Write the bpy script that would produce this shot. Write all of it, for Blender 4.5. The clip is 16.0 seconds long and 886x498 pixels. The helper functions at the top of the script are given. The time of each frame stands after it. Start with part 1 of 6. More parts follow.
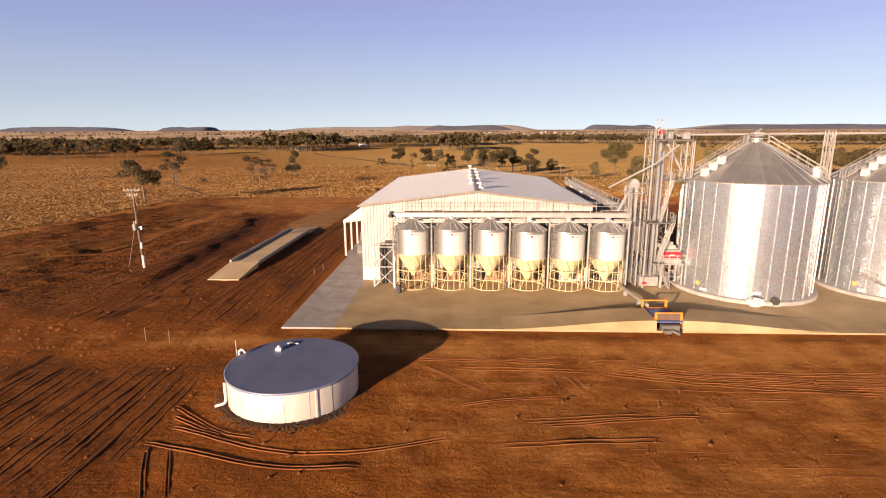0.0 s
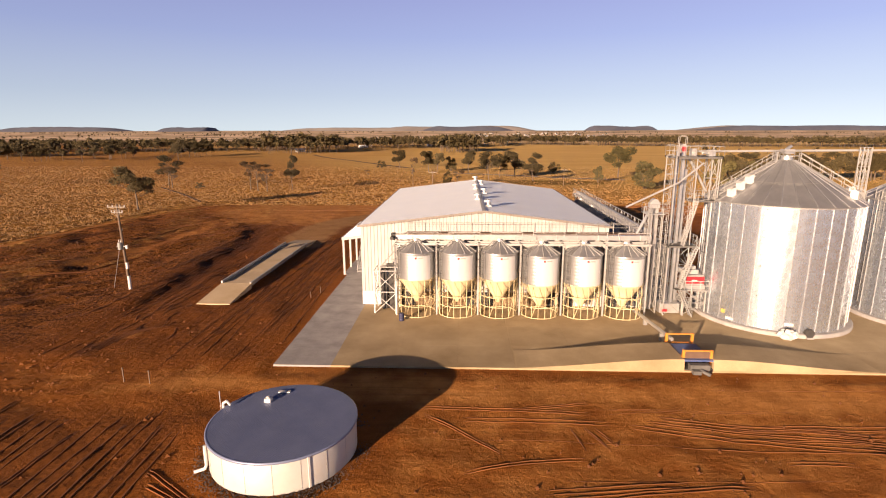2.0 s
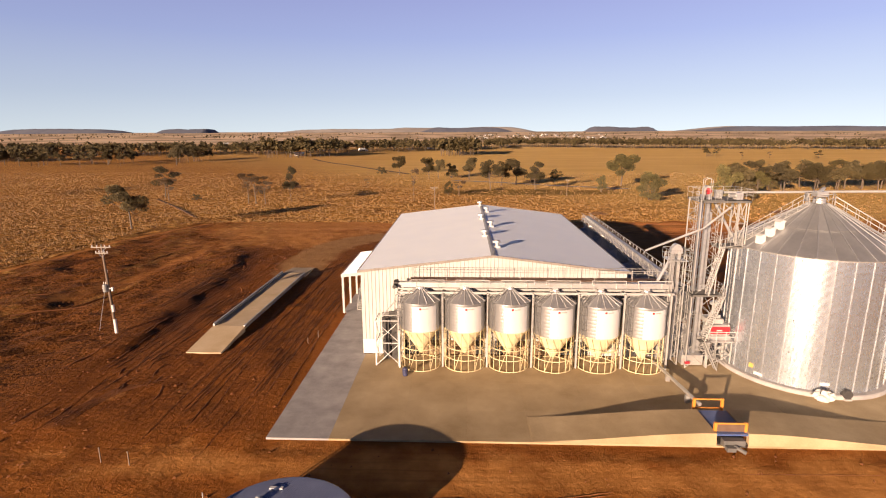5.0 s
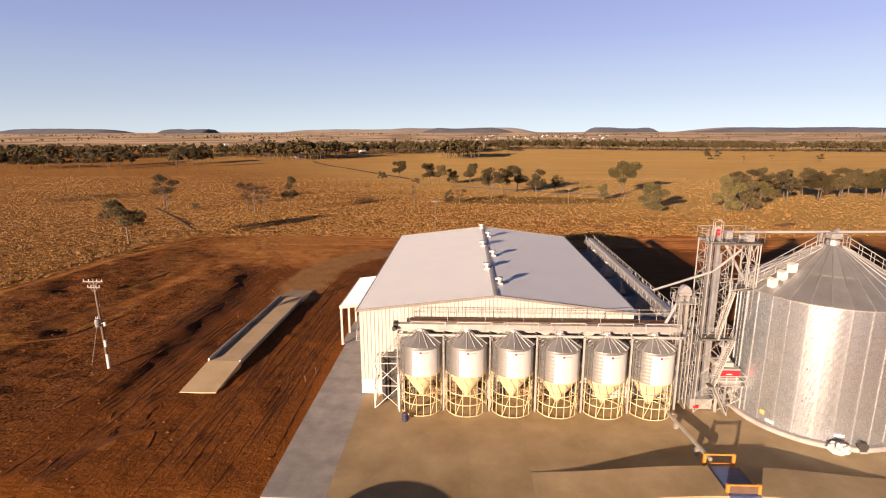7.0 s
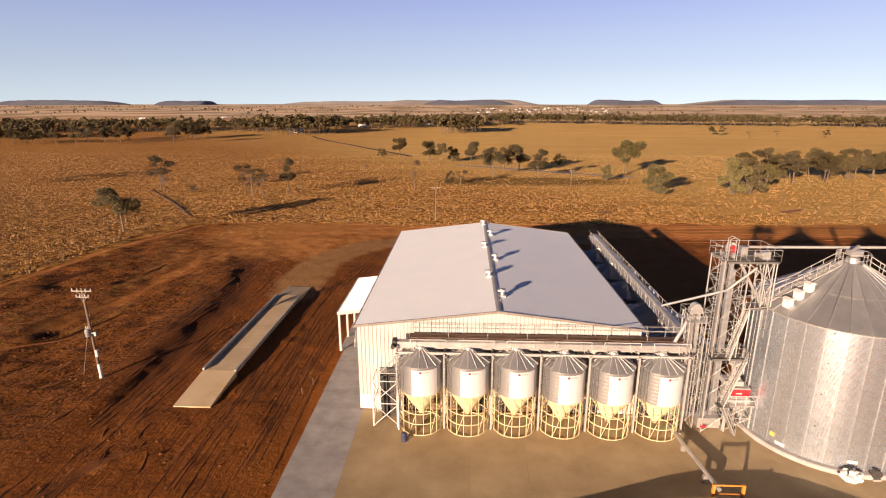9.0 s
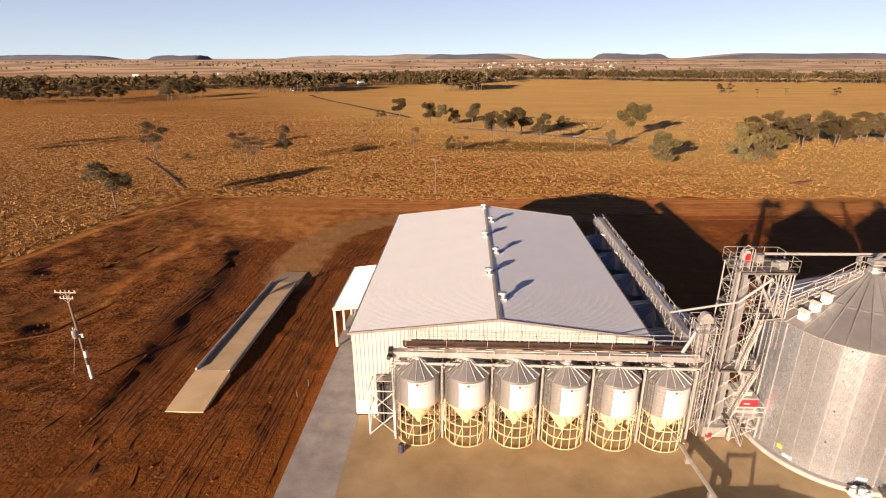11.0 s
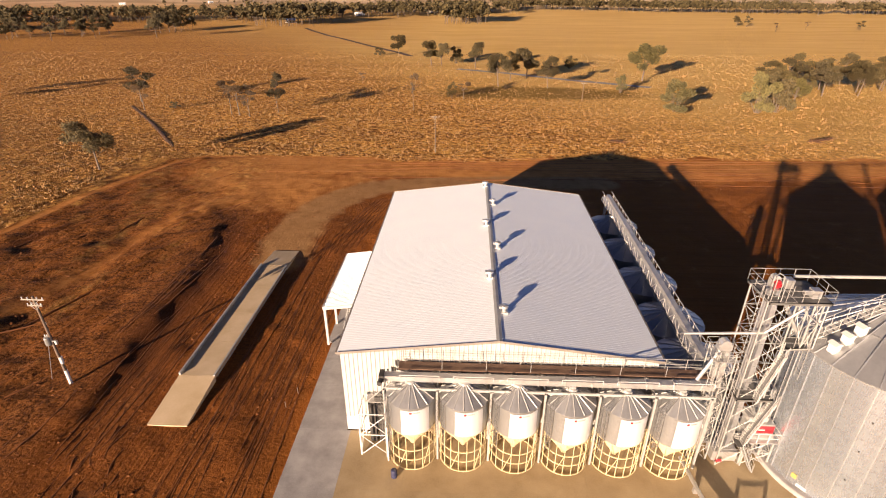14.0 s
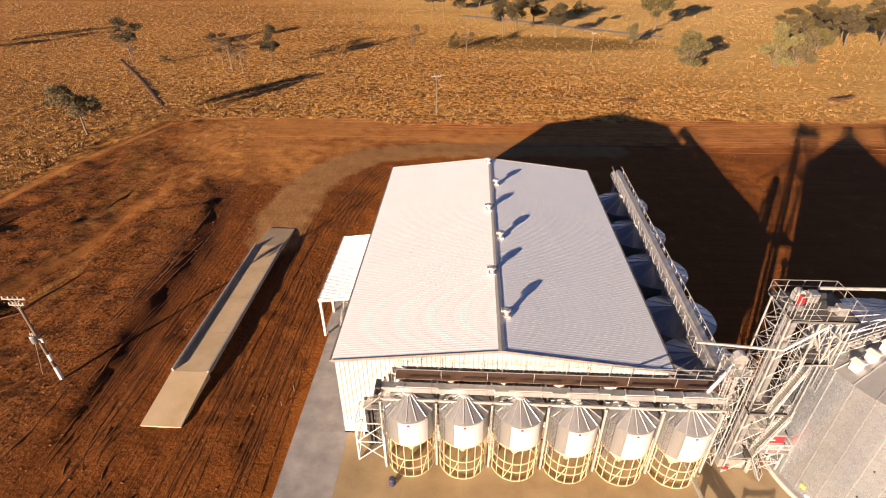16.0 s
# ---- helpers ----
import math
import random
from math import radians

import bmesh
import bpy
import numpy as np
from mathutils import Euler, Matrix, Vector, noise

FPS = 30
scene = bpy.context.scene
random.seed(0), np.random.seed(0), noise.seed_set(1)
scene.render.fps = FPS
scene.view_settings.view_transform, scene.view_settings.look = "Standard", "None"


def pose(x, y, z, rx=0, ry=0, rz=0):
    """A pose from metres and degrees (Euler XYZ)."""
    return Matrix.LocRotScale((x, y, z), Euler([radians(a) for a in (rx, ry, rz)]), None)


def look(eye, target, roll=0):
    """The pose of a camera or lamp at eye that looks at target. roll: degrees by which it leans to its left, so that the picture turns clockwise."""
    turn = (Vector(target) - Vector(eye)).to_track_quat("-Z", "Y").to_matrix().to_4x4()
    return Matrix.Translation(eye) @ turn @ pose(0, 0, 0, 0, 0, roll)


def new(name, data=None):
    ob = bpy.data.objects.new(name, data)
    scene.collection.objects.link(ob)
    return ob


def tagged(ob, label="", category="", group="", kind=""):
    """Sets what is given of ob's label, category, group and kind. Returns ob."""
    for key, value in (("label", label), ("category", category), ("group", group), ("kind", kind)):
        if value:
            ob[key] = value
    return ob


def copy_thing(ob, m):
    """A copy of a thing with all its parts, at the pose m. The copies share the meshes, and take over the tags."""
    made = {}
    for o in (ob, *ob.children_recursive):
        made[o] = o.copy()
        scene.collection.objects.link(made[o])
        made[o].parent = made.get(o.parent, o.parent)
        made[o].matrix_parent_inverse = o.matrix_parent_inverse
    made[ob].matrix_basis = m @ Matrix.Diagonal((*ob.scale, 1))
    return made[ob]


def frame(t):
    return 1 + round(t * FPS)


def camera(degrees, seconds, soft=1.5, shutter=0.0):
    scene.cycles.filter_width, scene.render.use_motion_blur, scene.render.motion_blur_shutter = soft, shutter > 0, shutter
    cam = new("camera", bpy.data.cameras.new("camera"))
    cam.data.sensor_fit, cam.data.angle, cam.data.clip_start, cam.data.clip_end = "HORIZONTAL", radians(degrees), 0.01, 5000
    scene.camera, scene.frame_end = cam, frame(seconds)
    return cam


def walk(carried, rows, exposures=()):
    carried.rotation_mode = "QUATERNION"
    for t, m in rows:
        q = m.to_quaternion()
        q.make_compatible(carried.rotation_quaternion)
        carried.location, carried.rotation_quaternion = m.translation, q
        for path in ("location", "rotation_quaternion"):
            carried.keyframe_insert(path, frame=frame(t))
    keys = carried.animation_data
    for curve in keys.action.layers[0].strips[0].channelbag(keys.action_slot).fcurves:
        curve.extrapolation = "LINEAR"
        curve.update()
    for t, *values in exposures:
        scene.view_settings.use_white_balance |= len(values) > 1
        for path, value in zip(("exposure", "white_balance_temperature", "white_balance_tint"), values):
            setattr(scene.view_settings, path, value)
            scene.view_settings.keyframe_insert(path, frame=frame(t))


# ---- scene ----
cam = camera(80.5, 16.0, soft=1.15)
PATH = [
    (0, (0.501, -0.194, 19.376), (0.425, 1.757, 18.94), -0.2),
    (0.5, (0.268, 1.259, 19.715), (0.193, 3.21, 19.281), -0.1),
    (1, (0.056, 2.506, 20.152), (-0.019, 4.458, 19.719), -0.1),
    (1.5, (-0.136, 3.653, 20.637), (-0.211, 5.604, 20.204), -0.2),
    (2, (-0.383, 4.831, 21.121), (-0.458, 6.782, 20.687), -0.1),
    (2.5, (-0.628, 5.903, 21.668), (-0.702, 7.854, 21.235), -0.1),
    (3, (-0.844, 6.911, 22.253), (-0.918, 8.862, 21.82), -0.1),
    (3.5, (-0.974, 7.844, 22.913), (-1.046, 9.795, 22.481), -0.2),
    (4, (-1.13, 8.674, 23.558), (-1.203, 10.625, 23.128), -0.2),
    (6.5, (-1.379, 11.878, 28.29), (-1.455, 13.829, 27.856), -0.2),
    (7, (-1.457, 12.63, 29.131), (-1.533, 14.581, 28.7), -0.1),
    (7.5, (-1.497, 13.397, 30.087), (-1.573, 15.348, 29.651), -0.2),
    (8, (-1.571, 14.189, 31.001), (-1.647, 16.133, 30.538), -0.1),
    (8.5, (-1.6, 15.049, 31.913), (-1.676, 16.984, 31.416), -0.0),
    (9, (-1.614, 16.007, 32.71), (-1.691, 17.934, 32.18), -0.0),
    (11.5, (-1.408, 21.352, 37.251), (-1.488, 23.216, 36.531), -0.1),
    (12, (-1.351, 22.572, 38.006), (-1.431, 24.422, 37.25), -0.0),
    (12.5, (-1.294, 23.838, 38.781), (-1.375, 25.672, 37.988), -0.0),
    (13, (-1.268, 25.122, 39.569), (-1.349, 26.941, 38.741), -0.0),
    (13.5, (-1.233, 26.459, 40.428), (-1.316, 28.26, 39.563), 0.0),
    (14, (-1.211, 27.767, 41.239), (-1.293, 29.55, 40.336), 0.0),
    (14.5, (-1.233, 29.099, 42.024), (-1.315, 30.86, 41.079), 0.0),
    (15, (-1.218, 30.431, 42.827), (-1.301, 32.167, 41.838), -0.0),
    (15.5, (-1.192, 31.743, 43.521), (-1.277, 33.454, 42.488), -0.2),
    (16, (-1.113, 33.043, 44.068), (-1.202, 34.728, 42.993), -0.2),
]
walk(cam, [(t, look(eye, target, roll)) for t, eye, target, roll in PATH], exposures=[(0, 1.22, 6500, 34), (8, 1.22, 6450, 34), (12.5, 1.45, 6300, 31), (16, 1.62, 6150, 29)])

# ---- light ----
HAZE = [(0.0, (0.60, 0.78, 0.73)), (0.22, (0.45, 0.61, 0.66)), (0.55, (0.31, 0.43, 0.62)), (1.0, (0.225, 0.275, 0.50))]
SUN_ELEV, SUN_TOWARD = 10.0, (0.505, 0.863)
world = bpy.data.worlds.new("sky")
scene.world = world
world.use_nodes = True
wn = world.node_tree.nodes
sky = wn.new("ShaderNodeTexSky")
sky.sky_type, sky.sun_disc = "NISHITA", False
sky.sun_elevation, sky.sun_rotation = radians(SUN_ELEV), math.atan2(-SUN_TOWARD[0], -SUN_TOWARD[1])
sky.air_density, sky.dust_density, sky.ozone_density = 0.12, 0.0, 2.7
wn["Background"].inputs["Strength"].default_value = 0.05
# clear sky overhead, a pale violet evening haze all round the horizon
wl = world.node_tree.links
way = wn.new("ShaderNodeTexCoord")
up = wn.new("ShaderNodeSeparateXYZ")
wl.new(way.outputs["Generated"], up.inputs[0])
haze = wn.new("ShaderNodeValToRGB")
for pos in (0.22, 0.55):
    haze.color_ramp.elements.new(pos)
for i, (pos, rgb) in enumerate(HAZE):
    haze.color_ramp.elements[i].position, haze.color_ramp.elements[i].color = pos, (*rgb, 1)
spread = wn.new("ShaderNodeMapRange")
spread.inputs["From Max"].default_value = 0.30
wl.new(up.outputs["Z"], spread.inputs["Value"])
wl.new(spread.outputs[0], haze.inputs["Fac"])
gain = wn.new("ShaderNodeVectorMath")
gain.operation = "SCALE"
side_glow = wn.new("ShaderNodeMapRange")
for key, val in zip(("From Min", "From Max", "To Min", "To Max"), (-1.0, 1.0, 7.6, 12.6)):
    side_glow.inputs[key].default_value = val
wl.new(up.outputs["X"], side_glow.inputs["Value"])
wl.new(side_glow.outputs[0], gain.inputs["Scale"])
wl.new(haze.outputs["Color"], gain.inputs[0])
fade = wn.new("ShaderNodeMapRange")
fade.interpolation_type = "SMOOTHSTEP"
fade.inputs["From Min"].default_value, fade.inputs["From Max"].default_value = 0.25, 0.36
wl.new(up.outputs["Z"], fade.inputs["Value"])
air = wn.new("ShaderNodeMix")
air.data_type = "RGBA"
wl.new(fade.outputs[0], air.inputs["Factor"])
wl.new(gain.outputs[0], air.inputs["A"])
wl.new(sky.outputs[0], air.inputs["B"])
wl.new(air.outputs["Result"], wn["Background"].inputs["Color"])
sun_data = bpy.data.lights.new("sun", "SUN")
sun_data.energy, sun_data.angle, sun_data.color = 5.0, radians(0.5), (1.0, 0.79, 0.48)
sun = new("sun", sun_data)
ce = math.cos(radians(SUN_ELEV))
sun.matrix_world = look((0, 0, 80), (SUN_TOWARD[0] * ce, SUN_TOWARD[1] * ce, 80 - math.sin(radians(SUN_ELEV))))


# ---- materials ----
def material(name, a, b, rough=0.8, metal=0.0, fine=30.0, coarse=1.5, bump=0.2, spread=0.0, depth=0.02, vary=0.0, stretch=(1, 1, 1), gloss=0.0):
    """Two colours mixed by noise at two scales, with relief; vary: change of value from piece to piece."""
    m = bpy.data.materials.new(name)
    m.use_nodes = True
    n, l = m.node_tree.nodes, m.node_tree.links
    p = n["Principled BSDF"]
    tc = n.new("ShaderNodeTexCoord")
    mp = n.new("ShaderNodeMapping")
    mp.inputs["Scale"].default_value = stretch
    l.new(tc.outputs["Object"], mp.inputs["Vector"])
    n1, n2 = n.new("ShaderNodeTexNoise"), n.new("ShaderNodeTexNoise")
    for q, sc in ((n1, coarse), (n2, fine)):
        q.inputs["Scale"].default_value, q.inputs["Detail"].default_value, q.inputs["Roughness"].default_value = sc, 6, 0.62
        l.new(mp.outputs[0], q.inputs["Vector"])
    add = n.new("ShaderNodeMath")
    add.operation = "MULTIPLY_ADD"
    add.inputs[1].default_value = 0.35
    l.new(n2.outputs["Fac"], add.inputs[0])
    l.new(n1.outputs["Fac"], add.inputs[2])
    ramp = n.new("ShaderNodeMapRange")
    ramp.inputs["From Min"].default_value, ramp.inputs["From Max"].default_value = 0.46 + spread * 0.2, 0.88 - spread * 0.2
    l.new(add.outputs[0], ramp.inputs["Value"])
    mix = n.new("ShaderNodeMix")
    mix.data_type = "RGBA"
    mix.inputs["A"].default_value, mix.inputs["B"].default_value = (*a, 1), (*b, 1)
    l.new(ramp.outputs[0], mix.inputs["Factor"])
    out = mix.outputs["Result"]
    if vary:
        info, hsv = n.new("ShaderNodeObjectInfo"), n.new("ShaderNodeHueSaturation")
        r = n.new("ShaderNodeMapRange")
        r.inputs["To Min"].default_value, r.inputs["To Max"].default_value = 1 - vary, 1 + vary
        l.new(info.outputs["Random"], r.inputs["Value"])
        l.new(r.outputs[0], hsv.inputs["Value"])
        l.new(out, hsv.inputs["Color"])
        out = hsv.outputs[0]
    l.new(out, p.inputs["Base Color"])
    rr = n.new("ShaderNodeMapRange")
    rr.inputs["To Min"].default_value, rr.inputs["To Max"].default_value = max(rough - 0.08, 0.05), min(rough + 0.12, 1)
    l.new(n2.outputs["Fac"], rr.inputs["Value"])
    l.new(rr.outputs[0], p.inputs["Roughness"])
    p.inputs["Metallic"].default_value = metal
    if bump:
        bp = n.new("ShaderNodeBump")
        bp.inputs["Strength"].default_value, bp.inputs["Distance"].default_value = bump, depth
        l.new(add.outputs[0], bp.inputs["Height"])
        l.new(bp.outputs[0], p.inputs["Normal"])
    return m


M_CREAM = material("cream_steel", (0.39, 0.38, 0.36), (0.45, 0.44, 0.42), 0.45, 0, 12, 0.4, 0.05)
M_ROOF = material("zincalume_roof", (0.84, 0.90, 0.94), (0.89, 0.94, 0.96), 0.42, 0.0, 8, 0.25, 0.04)
M_TRIM = material("dark_trim", (0.16, 0.14, 0.12), (0.24, 0.21, 0.18), 0.5, 0, 20, 1, 0.05)
M_GALV = material("galvanised_steel", (0.50, 0.50, 0.49), (0.68, 0.67, 0.64), 0.42, 0.75, 9, 0.8, 0.06, vary=0.08)
M_SHEET = material("silo_sheet", (0.475, 0.515, 0.565), (0.505, 0.545, 0.590), 0.25, 0.78, 3.0, 0.5, 0.0, vary=0.03, stretch=(1, 1, 0.35))
M_SROOF = material("silo_roof_sheet", (0.42, 0.43, 0.44), (0.56, 0.56, 0.56), 0.45, 0.8, 5, 0.5, 0.06, vary=0.10)
M_STEEL = material("steel_members", (0.36, 0.355, 0.34), (0.47, 0.465, 0.44), 0.5, 0.35, 14, 1.2, 0.05)
M_WHITE = material("white_paint", (0.562, 0.555, 0.533), (0.622, 0.614, 0.592), 0.4, 0, 18, 0.8, 0.04)
M_BINWALL = material("bin_white", (0.36, 0.365, 0.37), (0.46, 0.46, 0.455), 0.36, 0.75, 10, 0.6, 0.05, stretch=(1, 1, 0.3))
M_HOPPER = material("hopper_cream", (0.64, 0.53, 0.30), (0.72, 0.62, 0.39), 0.5, 0, 8, 0.8, 0.05)
M_CONC = material("concrete", (0.225, 0.215, 0.208), (0.41, 0.392, 0.38), 0.85, 0, 10, 0.4, 0.15, depth=0.01, vary=0.06)
M_CONCD = material("concrete_dusty", (0.260, 0.185, 0.092), (0.450, 0.345, 0.200), 0.85, 0, 9, 0.17, 0.15, depth=0.01, vary=0.02)
M_ORANGE = material("orange_paint", (0.555, 0.192, 0.022), (0.629, 0.266, 0.044), 0.45, 0, 20, 2, 0.05)
M_RED = material("red_paint", (0.407, 0.015, 0.022), (0.503, 0.030, 0.037), 0.4, 0, 20, 2, 0.05)
M_BLUE = material("blue_paint", (0.074, 0.126, 0.311), (0.118, 0.178, 0.385), 0.5, 0, 20, 2, 0.05)
M_DARK = material("dark_rubber", (0.03, 0.03, 0.03), (0.06, 0.055, 0.05), 0.7, 0, 20, 2, 0.1)
M_GRATE = material("open_grating", (0.10, 0.098, 0.092), (0.17, 0.165, 0.155), 0.7, 0.3, 18, 1.5, 0.1)
M_BROWN = material("rusted_deck", (0.118, 0.067, 0.044), (0.178, 0.111, 0.074), 0.75, 0.2, 10, 1, 0.1)
M_TIMBER = material("pole_timber", (0.10, 0.068, 0.045), (0.17, 0.12, 0.085), 0.85, 0, 20, 1.5, 0.3, stretch=(1, 1, 0.1))
M_TANKTOP = material("tank_roof_sheet", (0.185, 0.222, 0.345), (0.245, 0.285, 0.415), 0.4, 0.3, 12, 0.5, 0.05)
M_TANKW = material("tank_wall_sheet", (0.488, 0.466, 0.422), (0.562, 0.540, 0.488), 0.45, 0.1, 12, 0.5, 0.05, vary=0.04)
M_BARK = material("bark", (0.075, 0.054, 0.038), (0.165, 0.128, 0.095), 0.9, 0, 8, 1.2, 0.4, stretch=(1, 1, 0.3))


def leaf_material(name, a, b):
    m = bpy.data.materials.new(name)
    m.use_nodes = True
    n, l = m.node_tree.nodes, m.node_tree.links
    p = n["Principled BSDF"]
    g = n.new("ShaderNodeNewGeometry")
    o = n.new("ShaderNodeObjectInfo")
    mix = n.new("ShaderNodeMix")
    mix.data_type = "RGBA"
    mix.inputs["A"].default_value, mix.inputs["B"].default_value = (*a, 1), (*b, 1)
    l.new(g.outputs["Random Per Island"], mix.inputs["Factor"])
    hsv = n.new("ShaderNodeHueSaturation")
    r = n.new("ShaderNodeMapRange")
    r.inputs["To Min"].default_value, r.inputs["To Max"].default_value = 0.75, 1.25
    l.new(o.outputs["Random"], r.inputs["Value"])
    l.new(r.outputs[0], hsv.inputs["Value"])
    l.new(mix.outputs["Result"], hsv.inputs["Color"])
    l.new(hsv.outputs[0], p.inputs["Base Color"])
    p.inputs["Roughness"].default_value = 0.75
    return m


M_LEAF = leaf_material("gum_leaves", (0.032, 0.025, 0.009), (0.115, 0.084, 0.028))
M_LEAFG = leaf_material("green_leaves", (0.040, 0.036, 0.011), (0.150, 0.122, 0.038))
M_LEAFB = leaf_material("brown_leaves", (0.067, 0.041, 0.018), (0.148, 0.089, 0.037))
M_STRAW = leaf_material("straw", (0.13, 0.062, 0.016), (0.47, 0.265, 0.082))


# ---- geometry helpers ----
class Geo:
    """Vertices and faces of one mesh, in the coordinates of its thing."""

    def __init__(self):
        self.v, self.f = [], []

    def add(self, verts, faces):
        k = len(self.v)
        self.v.extend(verts)
        self.f.extend([tuple(i + k for i in f) for f in faces])
        return self

    def box(self, x0, x1, y0, y1, z0, z1):
        return self.add([(x, y, z) for z in (z0, z1) for y in (y0, y1) for x in (x0, x1)],
                        [(0, 2, 3, 1), (4, 5, 7, 6), (0, 1, 5, 4), (2, 6, 7, 3), (0, 4, 6, 2), (1, 3, 7, 5)])

    def rod(self, p, q, r, n=5, r2=None):
        p, q = Vector(p), Vector(q)
        d = (q - p).normalized()
        a = d.orthogonal().normalized()
        b = d.cross(a)
        r2 = r if r2 is None else r2
        ring = [math.tau * (i + 0.5) / n for i in range(n)]
        vs = [tuple(p + (a * math.cos(t) + b * math.sin(t)) * r) for t in ring] + [tuple(q + (a * math.cos(t) + b * math.sin(t)) * r2) for t in ring]
        fs = [(i, (i + 1) % n, n + (i + 1) % n, n + i) for i in range(n)] + [tuple(range(n))[::-1], tuple(range(n, 2 * n))]
        return self.add(vs, fs)

    def path(self, pts, r, n=5):
        for p, q in zip(pts, pts[1:]):
            self.rod(p, q, r, n)
        return self

    def lathe(self, prof, n=24, a0=0.0, a1=math.tau, cx=0.0, cy=0.0):
        """A profile of (radius, z) swept round the z axis."""
        full = abs(a1 - a0 - math.tau) < 1e-6
        cols = n if full else n + 1
        vs = [(cx + r * math.cos(a0 + (a1 - a0) * i / n), cy + r * math.sin(a0 + (a1 - a0) * i / n), z) for i in range(cols) for r, z in prof]
        k, fs = len(prof), []
        for i in range(n):
            j = (i + 1) % cols
            fs += [(i * k + m, j * k + m, j * k + m + 1, i * k + m + 1) for m in range(k - 1)]
        return self.add(vs, fs)

    def strip(self, a, b):
        """A sheet between two rows of points."""
        n = len(a)
        return self.add(list(a) + list(b), [(i, i + 1, n + i + 1, n + i) for i in range(n - 1)])

    def rail(self, pts, h=1.05, r=0.025, step=1.8, mid=True):
        """A handrail with posts along a line of points."""
        for p, q in zip(pts, pts[1:]):
            p, q = Vector(p), Vector(q)
            up = Vector((0, 0, h))
            self.rod(p + up, q + up, r)
            if mid:
                self.rod(p + up * 0.5, q + up * 0.5, r * 0.8)
            k = max(1, round((q - p).length / step))
            for i in range(k + 1):
                c = p.lerp(q, i / k)
                self.rod(c, c + up, r)
        return self

    def ladder(self, p, q, side, w=0.5, step=0.33, r=0.025):
        """A ladder from p to q; side: the way of its width."""
        p, q, s = Vector(p), Vector(q), Vector(side).normalized() * w / 2
        self.rod(p - s, q - s, r).rod(p + s, q + s, r)
        k = max(2, round((q - p).length / step))
        for i in range(1, k):
            c = p.lerp(q, i / k)
            self.rod(c - s, c + s, r * 0.7, 4)
        return self

    def mesh(self, name, mat, smooth=False):
        me = bpy.data.meshes.new(name)
        me.from_pydata(self.v, [], self.f)
        me.materials.append(mat)
        if smooth:
            me.polygons.foreach_set("use_smooth", [True] * len(me.polygons))
        me.update()
        return me


def thing(name, x, y, z, label, category, group="", rz=0.0):
    ob = new(name)
    ob.empty_display_size = 0.3
    ob.matrix_basis = pose(x, y, z, 0, 0, rz)
    return tagged(ob, label, category, group)


def part(name, geo, mat, parent, label="", smooth=False):
    ob = new(name, geo if isinstance(geo, bpy.types.Mesh) else geo.mesh(name, mat, smooth))
    ob.parent = parent
    if label:
        ob["label"] = label
    return ob


def single(name, geo, mat, label="", category="", group="", kind="", at=(0, 0, 0), smooth=False):
    ob = new(name, geo.mesh(name, mat, smooth))
    ob.location = at
    return tagged(ob, label, category, group, kind)


# ---- terrain ----
PROFILE_Y = (-600, 140, 190, 270, 450, 700, 1100, 1700, 2600, 4000, 4700)
PROFILE_Z = (0, 0, -1.6, -4.2, -8.5, -10.5, -7, -2, 9, 31, 40)


def smooth01(v):
    v = np.clip(v, 0, 1)
    return v * v * (3 - 2 * v)


def vnoise(x, y, seed=0):
    """Cheap value noise, about 0 to 1."""
    x, y = np.asarray(x, float) + seed * 17.3, np.asarray(y, float) - seed * 9.1
    xi, yi = np.floor(x), np.floor(y)

    def h(a, b):
        s = np.sin(a * 127.1 + b * 311.7) * 43758.5453
        return s - np.floor(s)
    u, w = smooth01(x - xi), smooth01(y - yi)
    return (h(xi, yi) * (1 - u) + h(xi + 1, yi) * u) * (1 - w) + (h(xi, yi + 1) * (1 - u) + h(xi + 1, yi + 1) * u) * w


def height(x, y):
    x, y = np.asarray(x, float), np.asarray(y, float)
    z = sum(np.interp(y + d, PROFILE_Y, PROFILE_Z) for d in (-14, 0, 14)) / 3
    near = smooth01((np.hypot(x, y - 80) - 60) / 120)
    z = z + near * (vnoise(x / 60, y / 60, 1) - 0.5) * 1.0 + smooth01((y - 500) / 500) * (vnoise(x / 400, y / 400, 2) - 0.5) * 6
    return z + bank(x, y) - 0.12


def bank(x, y):
    """A low bank with a cut face and a shallow drain at its foot, west of the weighbridge lane."""
    d = x - np.interp(y, (50, 62, 72, 82, 92, 103, 113, 122, 132), (-44.6, -43.2, -43.6, -44.2, -44.4, -45.4, -48, -51.5, -57)) + (vnoise(x / 4, y / 4, 23) - 0.5) * 1.6
    ends = smooth01((y - 56) / 14) * (1 - smooth01((y - 116) / 16))
    cut = 0.45 + 0.75 * vnoise(x / 9, y / 9, 31)
    lip = 0.30 * smooth01((d + 9) / 8) * (1 - smooth01((d - 0.2) / 2.2))
    drain = -0.26 * smooth01((d - 0.1) / 2.4) * (1 - smooth01((d - 3.2) / 4.2))
    swale = -0.5 * np.exp(-((x + 61 + (y - 90) * 0.10) / 4.0) ** 2) * smooth01((y - 62) / 14) * (1 - smooth01((y - 112) / 16))
    return (lip + drain) * ends * cut + swale


